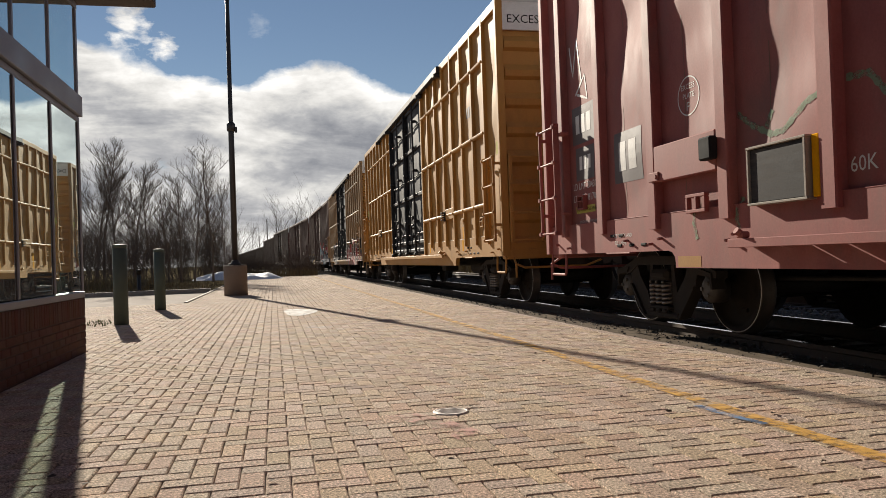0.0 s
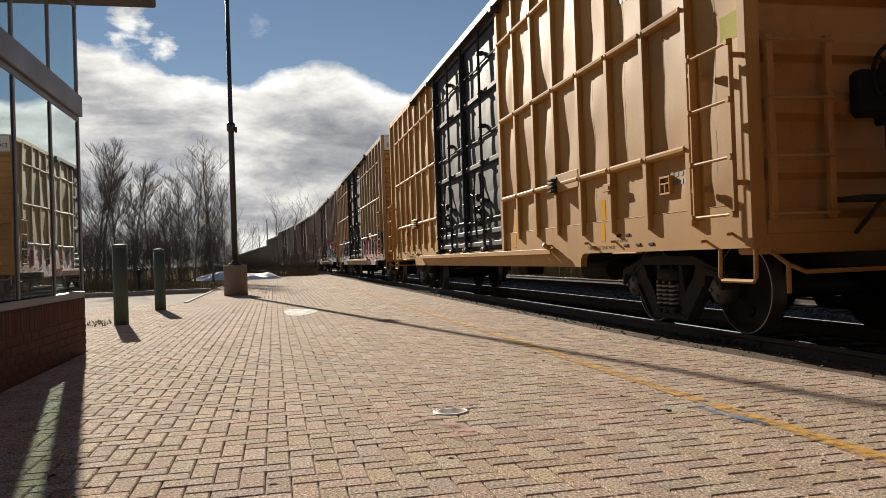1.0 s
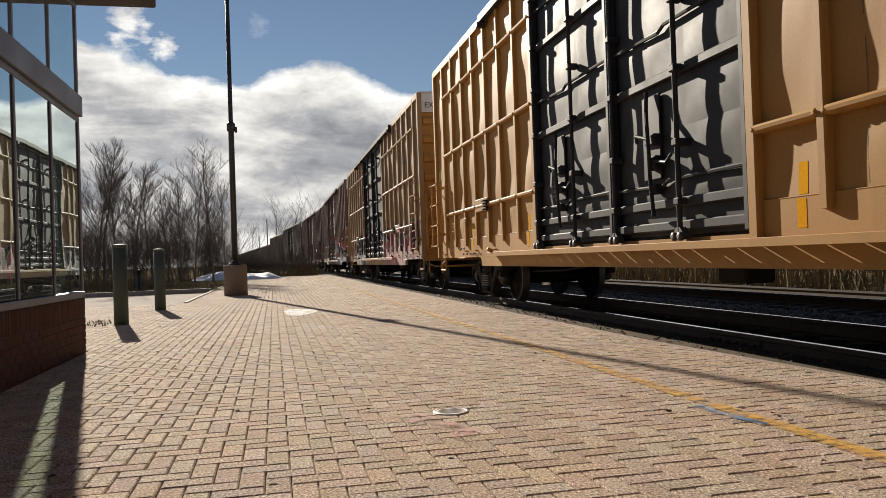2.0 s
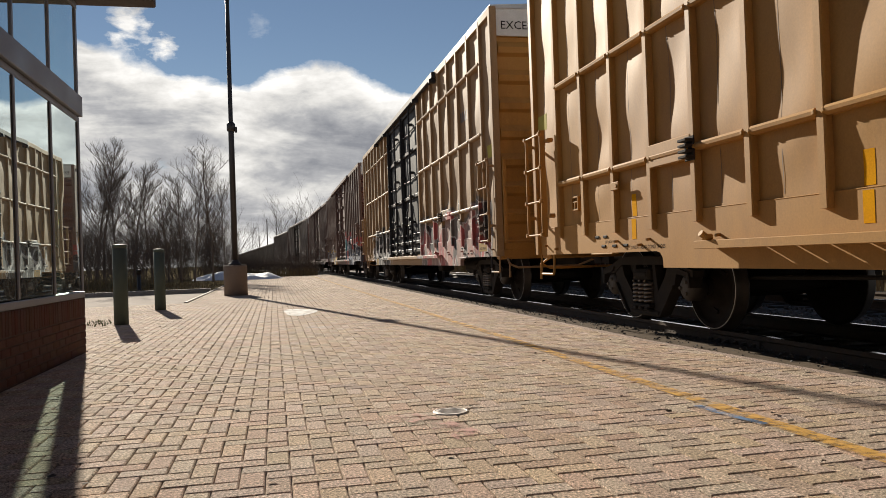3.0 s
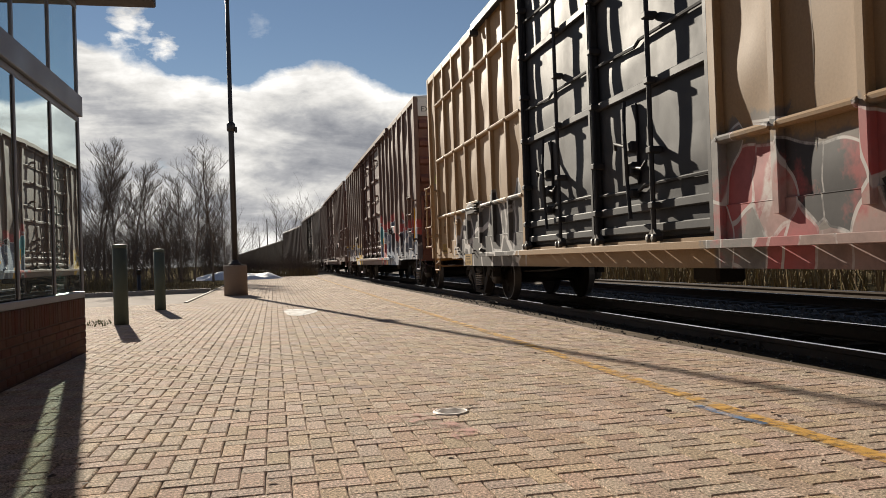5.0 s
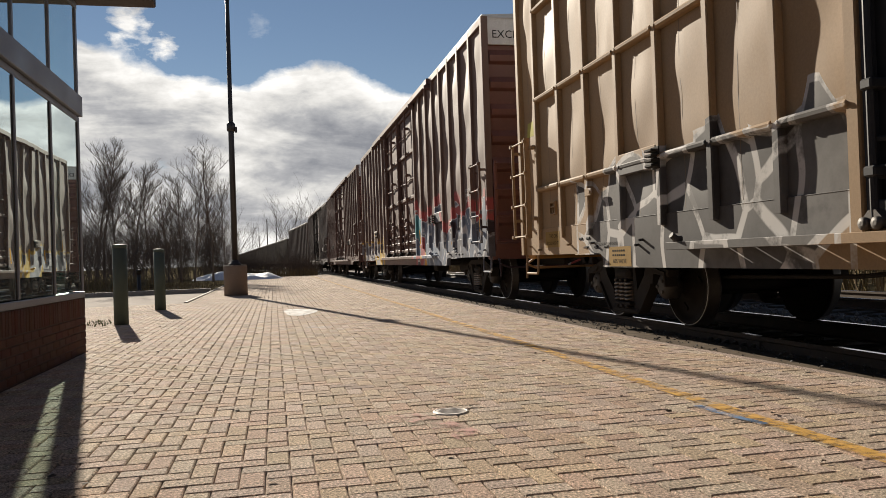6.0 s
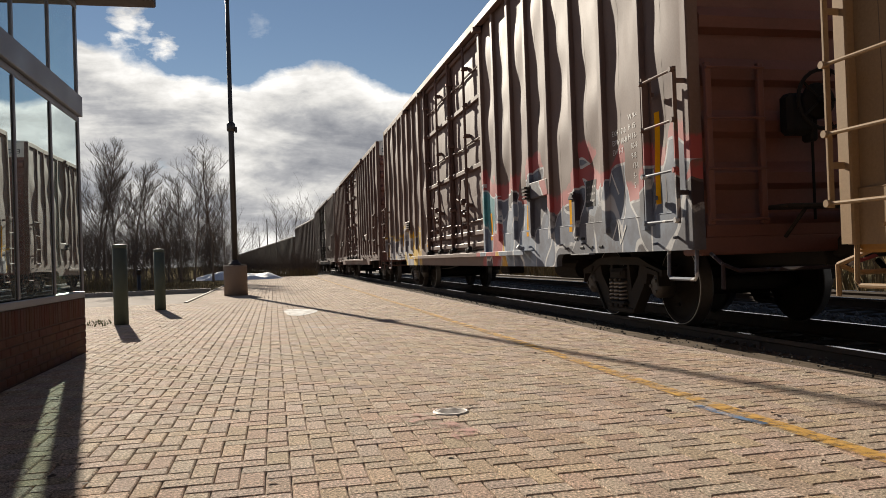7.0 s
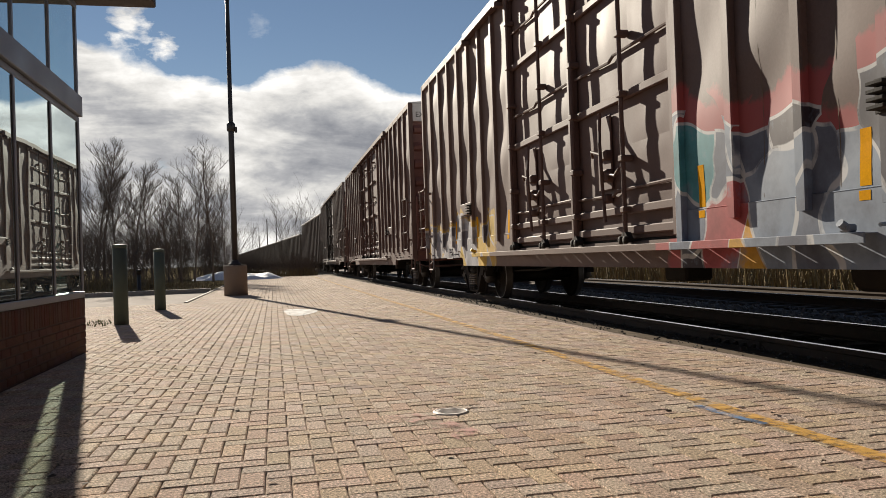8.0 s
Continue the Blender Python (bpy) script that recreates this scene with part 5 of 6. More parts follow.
        tube(bm, [(0.2 - 0.15 * q / 12, e * (half + 0.1 + 0.93 * q / 12), 0.70 - 0.15 * q / 12 - 0.26 * math.sin(math.pi * (q / 12) ** 1.2)) for q in range(13)], 0.027, 8)
        part("air_hose", bm, M["dark"], root, "black rubber air hose")
        bm = bmesh.new()
        tube(bm, [(-1.5, e * (half + 0.22), 0.72), (-1.35, e * (half + 0.22), 0.66), (-0.3, e * (half + 0.25), 0.66), (0.0, e * (half + 0.5), 0.80)], 0.018, 8)
        tube(bm, [(-1.5, e * (half + 0.22), 0.72), (-1.5, e * (half + 0.22), 0.50)], 0.018, 8)
        tube(bm, [(-1.5, e * (half + 0.22), 0.72), (-1.45, e * (half - 0.05), 0.82)], 0.018, 8)
        part("cut_lever", bm, paint, root)
    # crossover platform, end ladder and hand brake at the near end
    bm = bmesh.new()
    box(bm, -0.9, 1.0, -half - 0.32, -half + 0.02, 1.20, 1.24, 0.01)
    for x in (-0.7, 0.8):
        tube(bm, [(x, -half, 0.95), (x, -half - 0.28, 1.19)], 0.018, 6)
    part("crossover_step", bm, M["truck"], root, "dark steel grating step")
    bm = bmesh.new()
    cx, cz = -0.44, 2.18
    tube(bm, [(cx + 0.27 * math.cos(a * math.pi / 12), -half - 0.26, cz + 0.27 * math.sin(a * math.pi / 12)) for a in range(25)], 0.018, 8)
    for a in range(5):
        t = 2 * math.pi * a / 5
        tube(bm, [(cx, -half - 0.22, cz), (cx + 0.27 * math.cos(t), -half - 0.26, cz + 0.27 * math.sin(t))], 0.012, 6)
    tube(bm, [(cx, -half, cz), (cx, -half - 0.28, cz)], 0.04, 10)
    part("brake_wheel", bm, M["dark"], root, "black spoked hand brake wheel")
    bm = bmesh.new()
    box(bm, cx - 0.30, cx - 0.02, -half - 0.17, -half + 0.0, cz - 0.30, cz + 0.08, 0.04)
    box(bm, cx - 0.06, cx + 0.02, -half - 0.15, -half + 0.0, cz - 0.36, cz - 0.10, 0.02)
    lathe(bm, [(0.17, -half - 0.17), (0.16, -half - 0.20), (0.05, -half - 0.21)], 16, "y", (cx, 0, cz))
    tube(bm, [(cx, -half - 0.08, cz - 0.3), (cx, -half - 0.08, 1.1)], 0.014, 6)
    part("brake_housing", bm, M["dark"], root)
    for x in (-1.50, -0.97):
        bm = bmesh.new()
        box(bm, x - 0.03, x + 0.03, -half - 0.1, -half - 0.05, 1.08, 2.54, 0.006)
        part("ladder_stile", bm, end_paint, root)
    for k in range(4):
        bm = bmesh.new()
        tube(bm, [(-1.53, -half - 0.11, 1.12 + 0.457 * k), (-0.94, -half - 0.11, 1.12 + 0.457 * k)], 0.013, 6)
        part("rung", bm, end_paint, root)
    # roof, floor, underframe
    bm = bmesh.new()
    n = 28
    rows = []
    for k in range(n + 1):
        y = -half + 2 * half * k / n
        dz = 0.02 if k % 2 else 0.0
        rows.append([bm.verts.new((x, y, z)) for x, z in ((-HW + 0.02, EAVE - 0.02), (-HW + 0.02, EAVE + 0.03), (0, EAVE + 0.13 + dz), (HW - 0.02, EAVE + 0.03), (HW - 0.02, EAVE - 0.02))])
    for u, v in zip(rows, rows[1:]):
        for k in range(4):
            bm.faces.new((u[k], u[k + 1], v[k + 1], v[k]))
    for row in (rows[0], rows[-1]):
        bm.faces.new(row)
    part("roof", bm, M["galv"], root, "pale galvanised roof")
    bm = bmesh.new()
    box(bm, -1.54, 1.54, -half + 0.05, half - 0.05, 0.93, 1.0)
    box(bm, -0.2, 0.2, -half + 0.1, half - 0.1, 0.66, 0.93, 0.02)
    for k in range(9):
        y = -5.2 + 1.3 * k
        box(bm, -1.5, 1.5, y - 0.05, y + 0.05, 0.78, 0.93)
    part("underframe", bm, M["truck"], root)
    bm = bmesh.new()
    tube(bm, [(-0.6, -4.6, 0.62), (-0.6, -3.7, 0.62)], 0.16, 14)
    box(bm, -0.8, -0.45, -1.2, -0.7, 0.5, 0.85, 0.03)
    tube(bm, [(-0.45, -6.0, 0.66), (-0.45, 6.0, 0.66)], 0.02, 6)
    tube(bm, [(-0.9, 1.0, 0.80), (-0.85, 3.5, 0.60), (-0.6, 5.9, 0.55)], 0.02, 6)
    part("brake_gear", bm, M["truck"], root)
    wheels = bogie(root, -bogie_y) + bogie(root, bogie_y)
    return root, wheels


CARS = []                                     # (thing, its place in the train, wheelsets)
red_car, red_w = boxcar("wide", M["red"], M["red"], M["red"], "oxide red boxcar with broad posts and chalky paint", 1)
CARS.append((red_car, 0, red_w))
y1_car, y1_w = boxcar("grid", M["yellow"], M["black_door"], M["black_door"], "clean yellow boxcar with black plug doors", 2, M["yellow_end"], (9.33, 5.72, 7.05, [8.40, 7.57, 6.72, 5.87, 5.04, 4.22, 3.38]))
CARS.append((y1_car, 1, y1_w))
y2_car, y2_w = boxcar("grid", M["yellow_tag"], M["black_door"], M["black_door"], "faded yellow boxcar with red and grey graffiti", 3, M["yellow_end"], (9.48, 6.63, 7.05, [8.71, 7.83, 6.95, 6.07, 5.18, 4.27, 3.37]))
CARS.append((y2_car, 2, y2_w))
b3_car, b3_w = boxcar("plain", M["brown_tag"], M["brown"], M["brown"], "weathered brown boxcar with colourful graffiti", 4, M["brown_dark"], (9.58, 6.0, 6.95, [8.62, 7.68, 6.78, 5.90, 5.08, 4.28, 3.42]))
CARS.append((b3_car, 3, b3_w))
b4_car, b4_w = boxcar("plain", M["brown"], M["brown"], M["brown"], "plain weathered brown boxcar", 5, M["brown_dark"])
CARS.append((b4_car, 4, b4_w))
M["grey_brown"] = surface("boxcar_faded_brown_paint", (0.12, 0.09, 0.078), (0.16, 0.125, 0.108), rough=0.6, scale=0.7, bump=0.08, dirt=(0.07, 0.05, 0.042), dirt_amount=0.5, dirt_scale=0.9, spec=0.3)
b5_car, b5_w = boxcar("plain", M["grey_brown"], M["grey_brown"], M["truck"], "dull grey-brown boxcar far down the train", 6, M["brown_dark"])
CARS.append((b5_car, 5, []))


def low_car(top, label, paint):
    """A lower ribbed freight car."""
    root = tagged(new("freight_car"), label, "freight car", "cars of the train")
    for sx in (-1, 1):
        bm = bmesh.new()
        box(bm, sx * 1.46, sx * 1.5, -HALF, HALF, 0.85, top, 0.01)
        part("side_panel", bm, paint, root)
        bm = bmesh.new()
        box(bm, sx * 1.44, sx * 1.6, -HALF, HALF, top, top + 0.12, 0.02)
        part("top_chord", bm, paint, root)
        for k in range(15):
            bm = bmesh.new()
            y = -HALF + 0.1 + (2 * HALF - 0.2) * k / 14
            box(bm, sx * 1.5, sx * 1.6, y - 0.07, y + 0.07, 0.82, top, 0.015)
            part("rib", bm, paint, root)
    for e in (-1, 1):
        bm = bmesh.new()
        box(bm, -1.46, 1.46, e * (HALF - 0.06), e * (HALF - 0.01), 0.85, top - 0.05, 0.01)
        part("end_wall", bm, paint, root)
        bm = bmesh.new()
        box(bm, -0.15, 0.15, e * (HALF - 0.4), e * (HALF + 1.04), 0.72, 0.95, 0.03)
        part("coupler", bm, M["truck"], root)
    bm = bmesh.new()
    box(bm, -1.45, 1.45, -HALF + 0.07, HALF - 0.07, 0.86, 0.98)
    box(bm, -0.2, 0.2, -HALF + 0.1, HALF - 0.1, 0.6, 0.86)
    part("underframe", bm, M["truck"], root)
    bm = bmesh.new()
    prism(bm, [(-HALF + 0.07, top - 0.2), (HALF - 0.07, top - 0.2), (HALF - 0.3, top + 0.1), (-HALF + 0.3, top + 0.1)], -1.4, 1.4)
    part("load_cover", bm, M["truck"], root)
    bogie(root, -BOGIE_Y)
    bogie(root, BOGIE_Y)
    return root


M["far_green"] = surface("faded_dark_green_paint", (0.12, 0.10, 0.082), (0.165, 0.135, 0.112), rough=0.65, spec=0.25, scale=0.8, bump=0.05, dirt=(0.07, 0.05, 0.04), dirt_amount=0.6)
CARS.append((low_car(4.65, "faded grey-brown ribbed freight car behind the boxcars", M["grey_brown"]), 6, []))
first_low = low_car(3.8, "low dark green ribbed freight car far down the train", M["far_green"])
CARS.append((first_low, 7, []))
for k in range(8, 16):
    CARS.append((copy_thing(first_low, pose(0, 0, 0)), k, []))



def red_details(c):
    bm = bmesh.new()
    x = -(HW - 0.02)
    box(bm, x - 0.03, x + 0.12, 4.05, 4.70, 1.20, 1.63, 0.012)
    b = part("tool_board", bm, M["board"], c, "weathered grey board in a pale frame")
    for y0, y1, z0, z1 in ((4.02, 4.72, 1.625, 1.645), (4.02, 4.72, 1.185, 1.205), (4.69, 4.715, 1.206, 1.624), (4.025, 4.05, 1.206, 1.624)):
        bm = bmesh.new()
        box(bm, x - 0.05, x + 0.1, y0, y1, z0, z1, 0.004)
        part("board_frame", bm, M["concrete"], b)
    bm = bmesh.new()
    box(bm, x - 0.01, x + 0.08, 3.935, 4.01, 1.20, 1.64, 0.006)
    part("yellow_board", bm, M["reflect"], c, "yellow board edge behind the grey board")
    bm = bmesh.new()
    box(bm, -(HW + 0.08), -HW, 5.14, 5.33, 1.62, 1.82, 0.015)
    part("black_box", bm, M["dark"], c, "small black box on the plate")
    bm = bmesh.new()
    for y0, y1, z0, z1 in ((5.40, 5.72, 1.33, 1.36), (5.40, 5.72, 1.19, 1.22), (5.40, 5.43, 1.221, 1.329), (5.69, 5.72, 1.221, 1.329), (5.54, 5.57, 1.221, 1.329)):
        box(bm, -(HW - 0.01), -(HW - 0.06), y0, y1, z0, z1, 0.004)
    part("card_frame", bm, M["red"], c)
    # plate symbol
    pts = [(5.77 + 0.18 * math.cos(a * math.pi / 18), 2.29 + 0.18 * math.sin(a * math.pi / 18)) for a in range(37)]
    scrawl(c, pts, 0.012, M["white"], "thin white painted ring")
    stencil(c, "EXCESS", 5.90, 2.355, 0.072, M["white"])
    stencil(c, "PLATE", 5.87, 2.27, 0.072, M["white"])
    stencil(c, "F", 5.81, 2.15, 0.12, M["white"])
    stencil(c, "60K", 3.74, 1.34, 0.15, M["white"])
    stencil(c, "LD LMT 204300", 8.58, 1.66, 0.12, M["white"])
    stencil(c, "LT WT   81700", 8.58, 1.51, 0.12, M["white"])
    stencil(c, "LIFT, JACK AND", 7.32, 1.02, 0.06, M["white"])
    stencil(c, "PULL HERE", 7.32, 0.94, 0.06, M["white"])
    patch(c, "notice", 7.92, 8.5, 1.36, 1.45, M["sticker"], "narrow yellow notice strip")
    stencil(c, "THIS CAR EXCESS HEIGHT", 8.485, 1.385, 0.058, M["letter_black"], "", 0.004)
    stencil(c, "2 INCH HF COMP SHOES", 8.4, 1.235, 0.05, M["dull_white"])
    for ya in (5.62, 4.95, 3.0):
        scrawl(c, [(ya, 1.28), (ya + 0.03, 1.1), (ya - 0.02, 0.95)], 0.045, M["green_spray"], "faded green sprayed drip")
    for y0, y1, z0, z1, n in ((7.92, 8.50, 2.27, 2.66, 3), (7.96, 8.42, 1.81, 2.14, 3), (6.72, 7.28, 1.66, 2.14, 2)):
        patch(c, "stencil_patch", y0 - 0.05, y1 + 0.05, z0 - 0.04, z1 + 0.04, M["patch"], "grey painted patch")
        bars(c, y0 + 0.04, y1 - 0.04, z0 + 0.09, z1 - 0.07, n, M["white"])
    scrawl(c, [(8.55, 3.5), (8.45, 3.1), (8.3, 3.55), (8.2, 3.0)], 0.03, M["white"], "white sprayed scrawl")
    scrawl(c, [(8.4, 2.85), (8.1, 3.05), (8.05, 2.75), (8.35, 2.85)], 0.03, M["white"], "white sprayed scrawl")
    scrawl(c, [(5.0, 1.97), (4.8, 1.84), (4.55, 1.73), (4.4, 1.74), (4.15, 1.9), (3.95, 1.95)], 0.05, M["green_spray"], "faded green sprayed line")
    scrawl(c, [(3.75, 1.98), (3.55, 1.97), (3.42, 1.82), (3.3, 1.7)], 0.05, M["green_spray"], "faded green sprayed line")
    scrawl(c, [(4.62, 1.80), (4.55, 1.92)], 0.05, M["green_spray"], "faded green sprayed line")
    patch(c, "stencil_patch", 5.55, 5.95, 0.70, 0.80, M["yellow"], "orange painted patch", n=2)


def reflectors(c, spots, z0, z1):
    """Yellow reflective strips on the side, broken at the foot of the sheets."""
    for y in spots:
        for a, b in ((z0, min(z1, LAP - 0.015)), (max(z0, LAP + 0.015), z1)):
            if b - a > 0.02:
                patch(c, "reflector", y - 0.05, y + 0.05, a, b, M["reflect"], "yellow reflective strip", n=4)


def yellow_details(c, far_text):
    if not far_text:
        stencil(c, "2 INCH TREAD COND. SHOES", -5.97, 0.895, 0.056, M["letter_black"], "small black stencilled words")
    stencil(c, "LIFT JACK HERE", -6.75, 0.965, 0.042, M["letter_black"])
    stencil(c, "LIFT JACK HERE", 7.06, 0.965, 0.042, M["letter_black"])
    patch(c, "notice", -9.22, -8.86, 2.60, 2.82, M["sticker"], "yellow-green notice panel")
    patch(c, "notice", 8.86, 9.22, 2.60, 2.82, M["sticker"], "yellow-green notice panel")
    if not far_text:
        for k, (left, right) in enumerate((("UNLATCH", "LIBERAR PARA"), ("TO CLOSE", "CERRAR"), ("DOOR", "PUERTA"))):
            for text, y in ((left, 2.075), (right, 1.775)):
                stencil(c, text, y, 1.765 - 0.068 * k, 0.058, M["dull_white"], "small pale words on the black door", -0.026)
    if far_text:
        for y in (-8.15, 8.53):
            patch(c, "notice", y - 0.53, y, 0.955, 1.17, M["tan_notice"], "dull yellow notice plate with black words", n=2)
            stencil(c, "THIS CAR", y - 0.15, 1.085, 0.072, M["letter_black"], "", 0.008)
            stencil(c, "EXCESS HEIGHT", y - 0.04, 0.99, 0.062, M["letter_black"], "", 0.008)
    bars(c, -7.55, -6.95, 3.55, 3.75, 4, M["patch"])
    bars(c, -8.3, -7.75, 1.48, 1.53, 6, M["patch"])
    bars(c, -8.3, -7.85, 1.56, 1.60, 5, M["patch"])
    if far_text:
        patch(c, "stencil_patch", 5.91, 6.46, 0.70, 0.92, M["tan_notice"], "faded tan patch with stencils", n=2)
        stencil(c, "60% VALVE", 6.36, 0.735, 0.07, M["letter_black"], "small black stencilled words", 0.007)
        stencil(c, "2 INCH HF COMP SHOES", 6.80, 0.94, 0.052, M["letter_black"], "", 0.006)
        for k in range(2):
            bars(c, 6.05, 6.38, 0.815 + 0.05 * k, 0.835 + 0.05 * k, 6, M["letter_black"])
    else:
        stencil(c, "2 INCH TREAD COND. SHOES", 6.42, 0.885, 0.056, M["letter_black"])


def brown_details(c):
    for y in (-8.87, 8.87):
        patch(c, "reflector", y - 0.05, y + 0.05, 1.32, 2.24, M["reflect"], "tall yellow reflective strip", n=8)
    for k, text in enumerate(("EXH 17-0", "EXW 10-8", "EW 9-7")):
        stencil(c, text, -7.86, 2.15 - 0.105 * k, 0.085, M["white"], "" if k else "small pale stencilled figures")
    for k, text in enumerate(("W 9-4", "H 15", "H 16-9", "60-9", "9-8", "13-0", "3-", "5")):
        stencil(c, text, -8.26 - (0.05 if k > 2 else 0.0), 2.27 - 0.105 * k, 0.085, M["white"])
    patch(c, "notice", -7.32, -7.02, 1.42, 1.74, M["board"], "weathered dark notice panel", n=4)
    for k in range(3):
        bars(c, -7.30, -7.04, 1.645 - 0.085 * k, 1.672 - 0.085 * k, 5, M["patch"])
    scrawl(c, [(-7.8, 1.0), (-7.95, 1.2), (-8.0, 0.95), (-8.15, 1.15)], 0.025, M["white"], "white sprayed scrawl")
    scrawl(c, [(-7.7, 1.55), (-7.8, 1.75), (-7.95, 1.5)], 0.025, M["white"], "white sprayed scrawl")


red_details(red_car)
yellow_details(y1_car, False)
yellow_details(y2_car, True)
brown_details(b3_car)
reflectors(y1_car, (-6.42, -3.1, 3.02, 6.32), 0.99, 1.47)
reflectors(b3_car, (-6.56, -4.84, -2.9, 2.9, 4.84, 6.56), 1.14, 1.61)

# ---------------------------------------------------------------- trees and bushes


def bare_tree(name, height, seed, label, spread=0.5, stems=1, clear=0.3, lean=0.05):
    """A leafless tree or bush: a tapering stem, limbs in all directions, three orders of ever finer twigs."""
    r = random.Random(seed)
    root = tagged(new(name), label, "tree" if name == "tree" else "bush")
    wood, twig = bmesh.new(), bmesh.new()

    def grow(p, d, length, rad, level):
        n = (9, 5, 4, 3)[level]
        pts, q = [p], p
        for k in range(n):
            bend = Vector((r.uniform(-1, 1), r.uniform(-1, 1), r.uniform(-0.35, 1.0)))
            d = (d + bend * (0.08, 0.20, 0.24, 0.28)[level]).normalized()
            q = q + d * (length / n)
            pts.append(q)
        rad = max(rad, (0.02, 0.008, 0.0038, 0.0024)[level])
        tube(wood if level < 2 else twig, pts, rad, (7, 5, 3, 3)[level], rad * (0.25, 0.35, 0.5, 0.6)[level], cap=False)
        if level == 3:
            return
        for k in range((17, 9, 7)[level]):
            low = clear if level == 0 else 0.22
            u = min(0.985, low + (1 - low) * (k + r.random()) / (17, 9, 7)[level])
            i = min(n - 1, int(u * n))
            b = pts[i].lerp(pts[i + 1], u * n - i)
            az = 2.4 * k + r.uniform(-0.6, 0.6)
            out = Vector((math.cos(az), math.sin(az), r.uniform(-0.1, 0.35)))
            dd = (d * r.uniform(0.5, 0.9) + out * spread * r.uniform(0.7, 1.3) + Vector((0, 0, (0.1, 0.3, 0.35)[level]))).normalized()
            reach = (0.46 * (1.12 - 0.8 * u), 0.5 * (1.15 - 0.55 * u), 0.5)[level] * r.uniform(0.7, 1.2)
            grow(b, dd, length * reach, rad * (0.42 - 0.2 * u if level == 0 else 0.45), level + 1)

    for k in range(stems):
        az = 2.4 * k + r.uniform(-0.5, 0.5)
        tilt = lean if stems == 1 else r.uniform(0.1, 0.75)
        foot = Vector((0.45 * math.cos(az) * (stems > 1), 0.45 * math.sin(az) * (stems > 1), -0.1))
        grow(foot, Vector((tilt * math.cos(az), tilt * math.sin(az), 1)).normalized(), height * r.uniform(0.75, 1.0), (0.010 if stems == 1 else 0.0045) * height, 0 if stems == 1 else 1)
    part("trunk", wood, M["bark"], root)
    part("crown", twig, M["twig"], root)
    return root


def place(proto, x, y, z, s, rz):
    c = copy_thing(proto, pose(0, 0, 0))
    c.matrix_basis = Matrix.Translation((x, y, z)) @ Matrix.Rotation(rz, 4, "Z") @ Matrix.Diagonal((s, s, s, 1))
    return c


def woods():
    r = random.Random(12)
    protos = [bare_tree("tree", 8.0, 20 + k, "bare deciduous tree with fine grey twigs", (0.62, 0.75, 0.66, 0.9)[k], clear=(0.30, 0.25, 0.35, 0.28)[k]) for k in range(4)]
    bushes = [bare_tree("bush", 3.2, 40 + k, "dense leafless thicket bush", 0.8, (7, 9, 6)[k]) for k in range(3)]
    used = set()

    def put(p, x, y, z, sc, rz):
        if p.name in used:
            return place(p, x, y, z, sc, rz)
        used.add(p.name)
        p.matrix_basis = Matrix.Translation((x, y, z)) @ Matrix.Rotation(rz, 4, "Z") @ Matrix.Diagonal((sc, sc, sc, 1))

    # the tall ones that stand out: x, height at 44 m, kind
    for k, (x, h, kind) in enumerate(((-9.28, 8.3, 2), (-8.83, 8.1, 0), (-8.14, 7.5, 1), (-7.39, 7.9, 2), (-6.38, 5.9, 1), (-5.6, 5.2, 0), (-4.92, 7.0, 2), (-4.23, 6.4, 1), (-3.25, 7.2, 3), (-2.55, 5.0, 1), (-11.9, 8.2, 3))):
        y = 44 + r.uniform(-3, 6)
        put(protos[kind], x * y / 44, y, 0.0, (h + 0.0) / 8.0 * y / 44, r.uniform(0, 6.28))
    # a second rank behind and to the side
    for k in range(13):
        y = r.uniform(50, 62)
        x = (-27 + 24.4 * (k + r.uniform(0.1, 0.9)) / 13) * y / 44
        put(protos[k % 4], x, y, 0.0, r.uniform(0.5, 0.82) * y / 44, r.uniform(0, 6.28))
    for k in range(126):
        y = r.uniform(34, 50)
        u = -26 + 23.4 * (k % 63 + r.uniform(0.1, 0.9)) / 63
        if u > -5.3:
            y = r.uniform(48.5, 54)
        put(bushes[k % 3], u * y / 44, y, 0, r.uniform(0.4, 1.0), r.uniform(0, 6.28))
    # the thicket's depth
    for k in range(80):
        y = r.uniform(52, 64)
        put(bushes[k % 3], (-26 + 23.9 * (k + r.uniform(0.1, 0.9)) / 80) * y / 44, y, 0, r.uniform(0.85, 1.45), r.uniform(0, 6.28))
    # low scrub at the platform's end
    for k in range(52):
        put(bushes[k % 3], -4.4 + 0.142 * k + r.uniform(-0.3, 0.3), 55.0 + r.uniform(-1.5, 3), -0.15, r.uniform(0.28, 0.58), r.uniform(0, 6.28))
    # single tree beside the line
    put(bushes[2], 3.7, 128, 0, 3.6, 2.0)
    put(bushes[0], 5.2, 131, 0, 3.1, 0.5)


woods()


def snow_bank(x, y, lx, ly, h, label):
    bm = bmesh.new()
    n, m = 28, 14
    g = []
    for j in range(m + 1):
        row = []
        for i in range(n + 1):
            u, v = 2 * i / n - 1, 2 * j / m - 1
            d = max(0.0, 1 - (u * u + v * v)) ** 0.6
            z = h * d * (0.75 + 0.5 * noise.noise((u * 3, v * 2, h))) - 0.05
            row.append(bm.verts.new((x + lx * u, y + ly * v, z)))
        g.append(row)
    for j in range(m):
        for i in range(n):
            bm.faces.new((g[j][i], g[j][i + 1], g[j + 1][i + 1], g[j + 1][i]))
    tagged(part("snow_bank", bm, M["snow"], smooth=True), label, "snow")


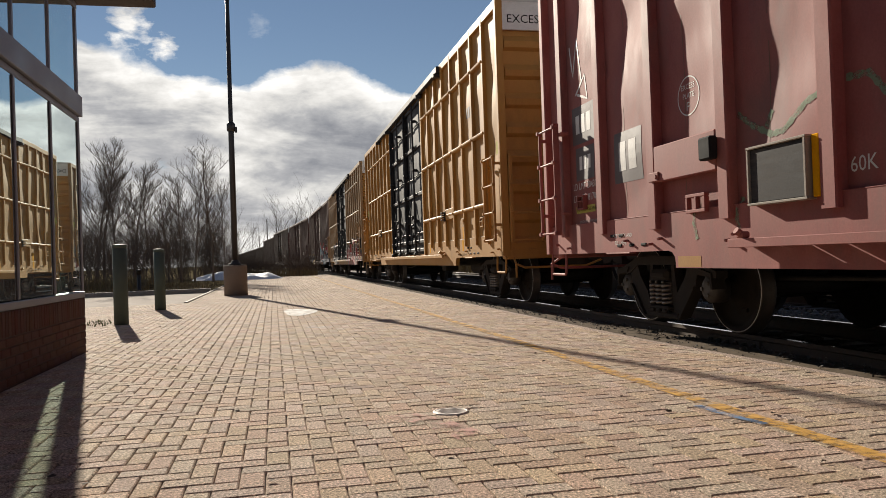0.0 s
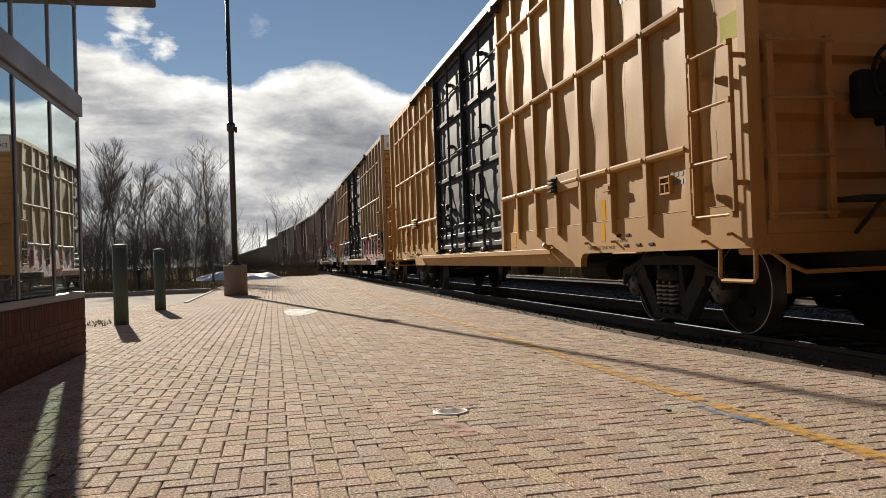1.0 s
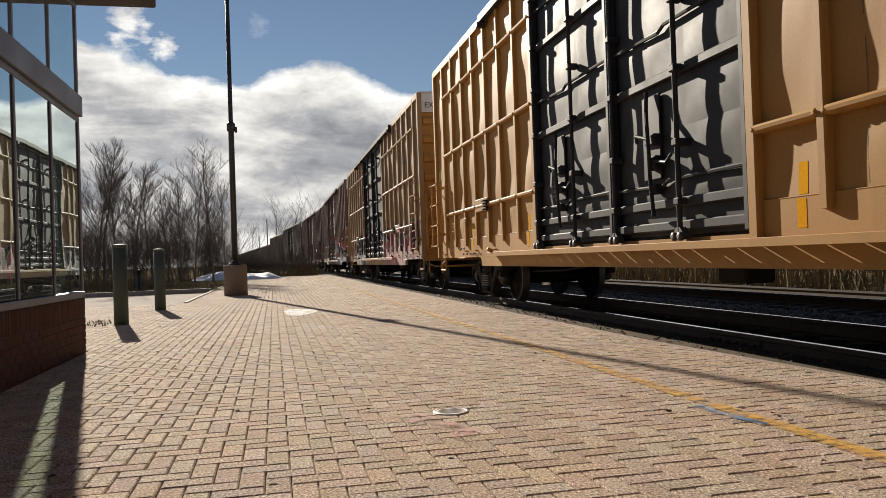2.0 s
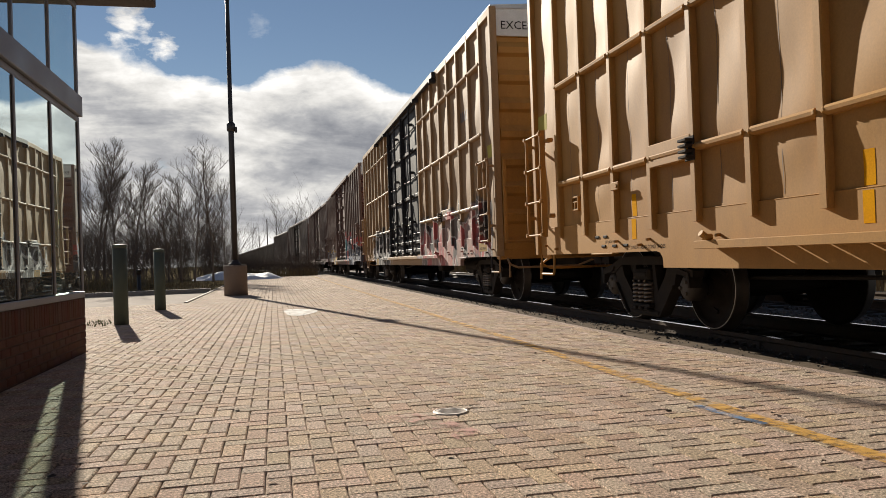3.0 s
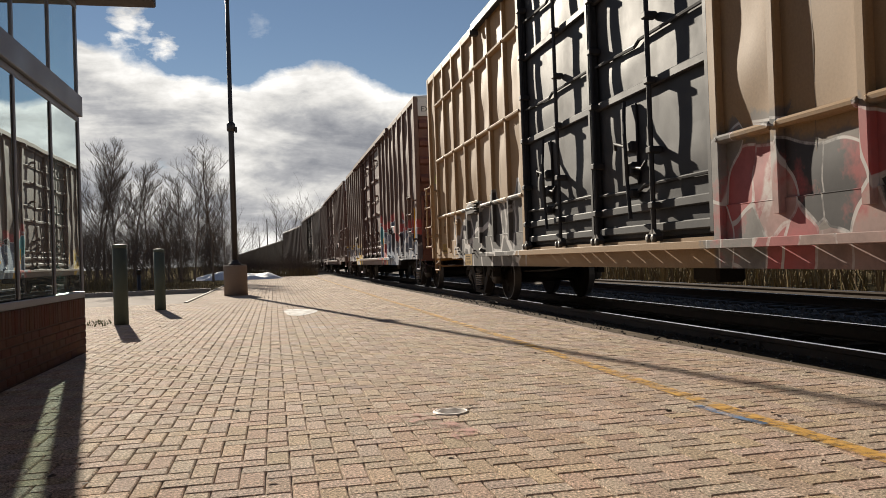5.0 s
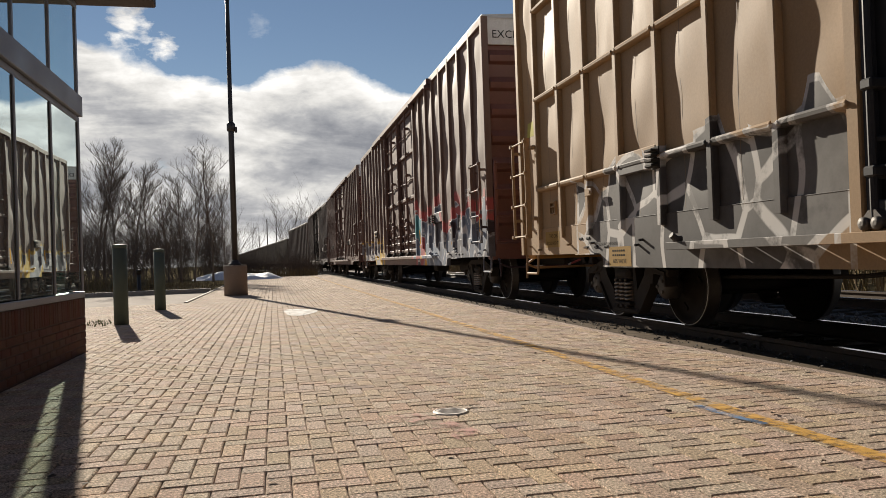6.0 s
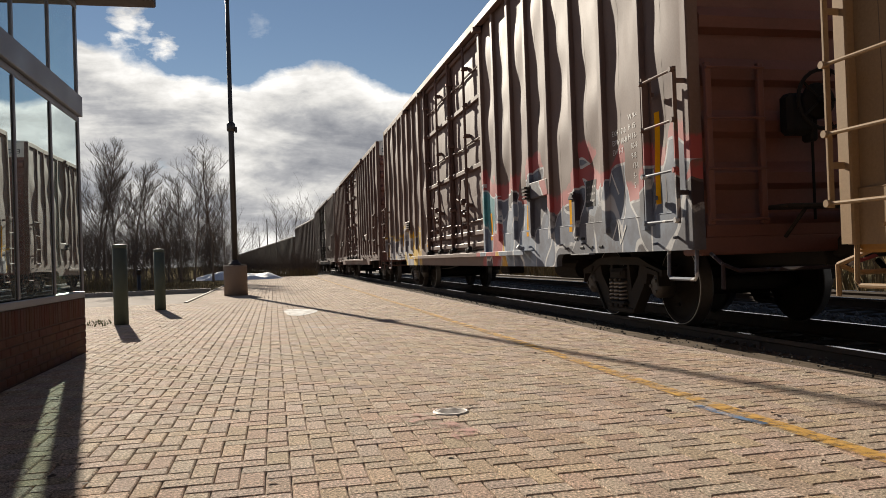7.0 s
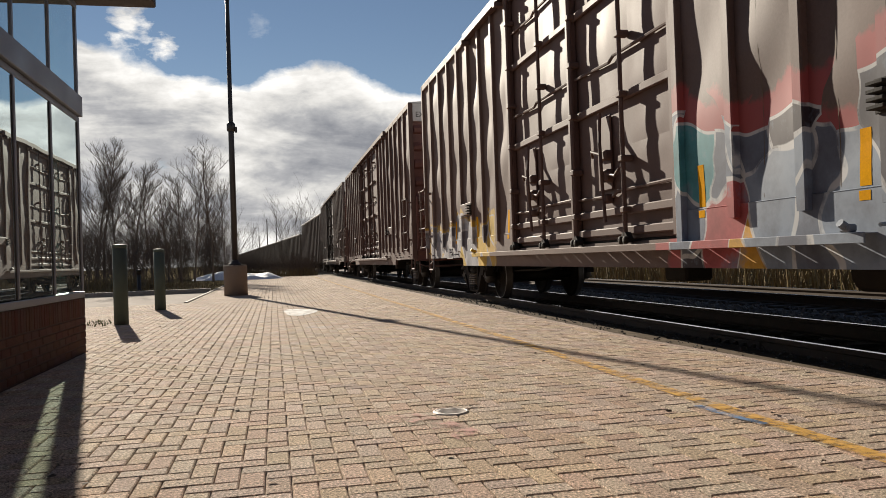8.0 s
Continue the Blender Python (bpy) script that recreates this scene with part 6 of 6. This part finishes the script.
snow_bank(-2.1, 46.8, 2.7, 1.2, 0.62, "melting heap of old white snow by the platform end")

# ---------------------------------------------------------------- the train's run
SPEED, PITCH, FIRST = 6.76, 20.9, 12.34 + 9.25 - 20.9
SLACK = {1: -0.10, 2: -0.22, 3: -0.21, 4: -0.25}          # the couplings are not all pulled equally


def car_pose(s):
    """Both trucks stand on the track."""
    a, _ = on_track(s - BOGIE_Y)
    b, _ = on_track(s + BOGIE_Y)
    mid, d = (a + b) / 2, b - a
    return Matrix.Translation((mid.x, mid.y, 0.01)) @ Matrix.Rotation(math.atan2(d.y, d.x) - math.pi / 2, 4, "Z")


def motions():
    for thing, k, wheels in CARS:
        s = FIRST + PITCH * k + SLACK.get(k, -0.3 if k > 4 else 0.0)
        walk(thing, [(0.5 * i, car_pose(s - SPEED * 0.5 * i)) for i in range(17)])
        for w in wheels:
            at = w.location.copy()
            walk(w, [(0.1 * i, Matrix.Translation(at) @ Matrix.Rotation(SPEED / WHEEL_R * 0.1 * i, 4, "X")) for i in range(81)])


# ---------------------------------------------------------------- pavers


def herringbone():
    """Pavers of 2 to 1 in a right-angled herringbone: (x, y, across) of each near corner, in widths."""
    wx, wy, ox, oy = 0.1025, 0.108, 0.967, 2.999
    out = []
    for a in range(-700, 700):
        for b in range(-400, 400):
            # cells step one across and one back; pairs repeat every two
            i, j = a + 2 * b, -a + 2 * b
            x, y = ox + i * wx, oy + j * wy
            if -6 <= y <= 52 and -14 <= x <= 3.6:
                out.append((x + wx, y - wy, True))
                out.append((x, y - 2 * wy, False))
    return wx, wy, out


def paver_data(sx, sy, g, r):
    """Vertices and faces of one chamfered paver."""
    h, c = 0.5 * g, 0.006
    tz = [r.gauss(0, 0.0007) for _ in range(3)]
    v = []
    for z, i in ((-0.02, 0.0), (-0.0062, 0.0), (0.0, c)):
        for x, y in ((h + i, h + i), (sx - h - i, h + i), (sx - h - i, sy - h - i), (h + i, sy - h - i)):
            v.append((x, y, z + (tz[0] + tz[1] * (x / sx - 0.5) + tz[2] * (y / sy - 0.5) if z > -0.01 else 0)))
    f = [(8, 9, 10, 11)]
    for a in (0, 4):
        for k in range(4):
            f.append((a + k, a + (k + 1) % 4, a + 4 + (k + 1) % 4, a + 4 + k))
    return v, f


def lay_pavers():
    wx, wy, cells = herringbone()
    r = random.Random(9)
    verts, faces = [], []
    shared = []
    for across in (True, False):
        for _ in range(6):
            v, f = paver_data(*((2 * wx, wy) if across else (wx, 2 * wy)), 0.0062, r)
            me = bpy.data.meshes.new("paver")
            me.from_pydata(v, [], f)
            me.materials.append(M["paver"])
            me.update()
            shared.append((across, me))
    count = 0
    for x, y, across in cells:
        sx, sy = (2 * wx, wy) if across else (wx, 2 * wy)
        lim = edge_x(y) - 0.108
        if x < lim < x + sx:
            sx = lim - x
        if x + sx > lim + 0.001 or sx < 0.02 or y + sy > 51.9 or x < -13.9 or y < -5.9:
            continue
        if y + sy > 19.35 and x < -2.06:
            continue
        if y < CY and x < FX + 0.012:
            if x + sx < FX + 0.03:
                continue
            sx, x = x + sx - FX - 0.012, FX + 0.012
        if -0.5 < x < 1.75 and 2.35 < y < 5.15 and count < 300 and sx > 0.09:
            me = r.choice([m for a, m in shared if a == across])
            ob = new("paver", me)
            ob.location = (x, y, 0)
            ob.parent = platform
            count += 1
            continue
        n = len(verts)
        v, f = paver_data(sx, sy, 0.0062, r)
        verts += [(x + a, y + b, c) for a, b, c in v]
        faces += [tuple(n + i for i in q) for q in f]
    tagged(raw("pavers", verts, faces, M["paver"], platform), "weathered tan concrete pavers laid in herringbone", kind="stuff")


lay_pavers()
motions()
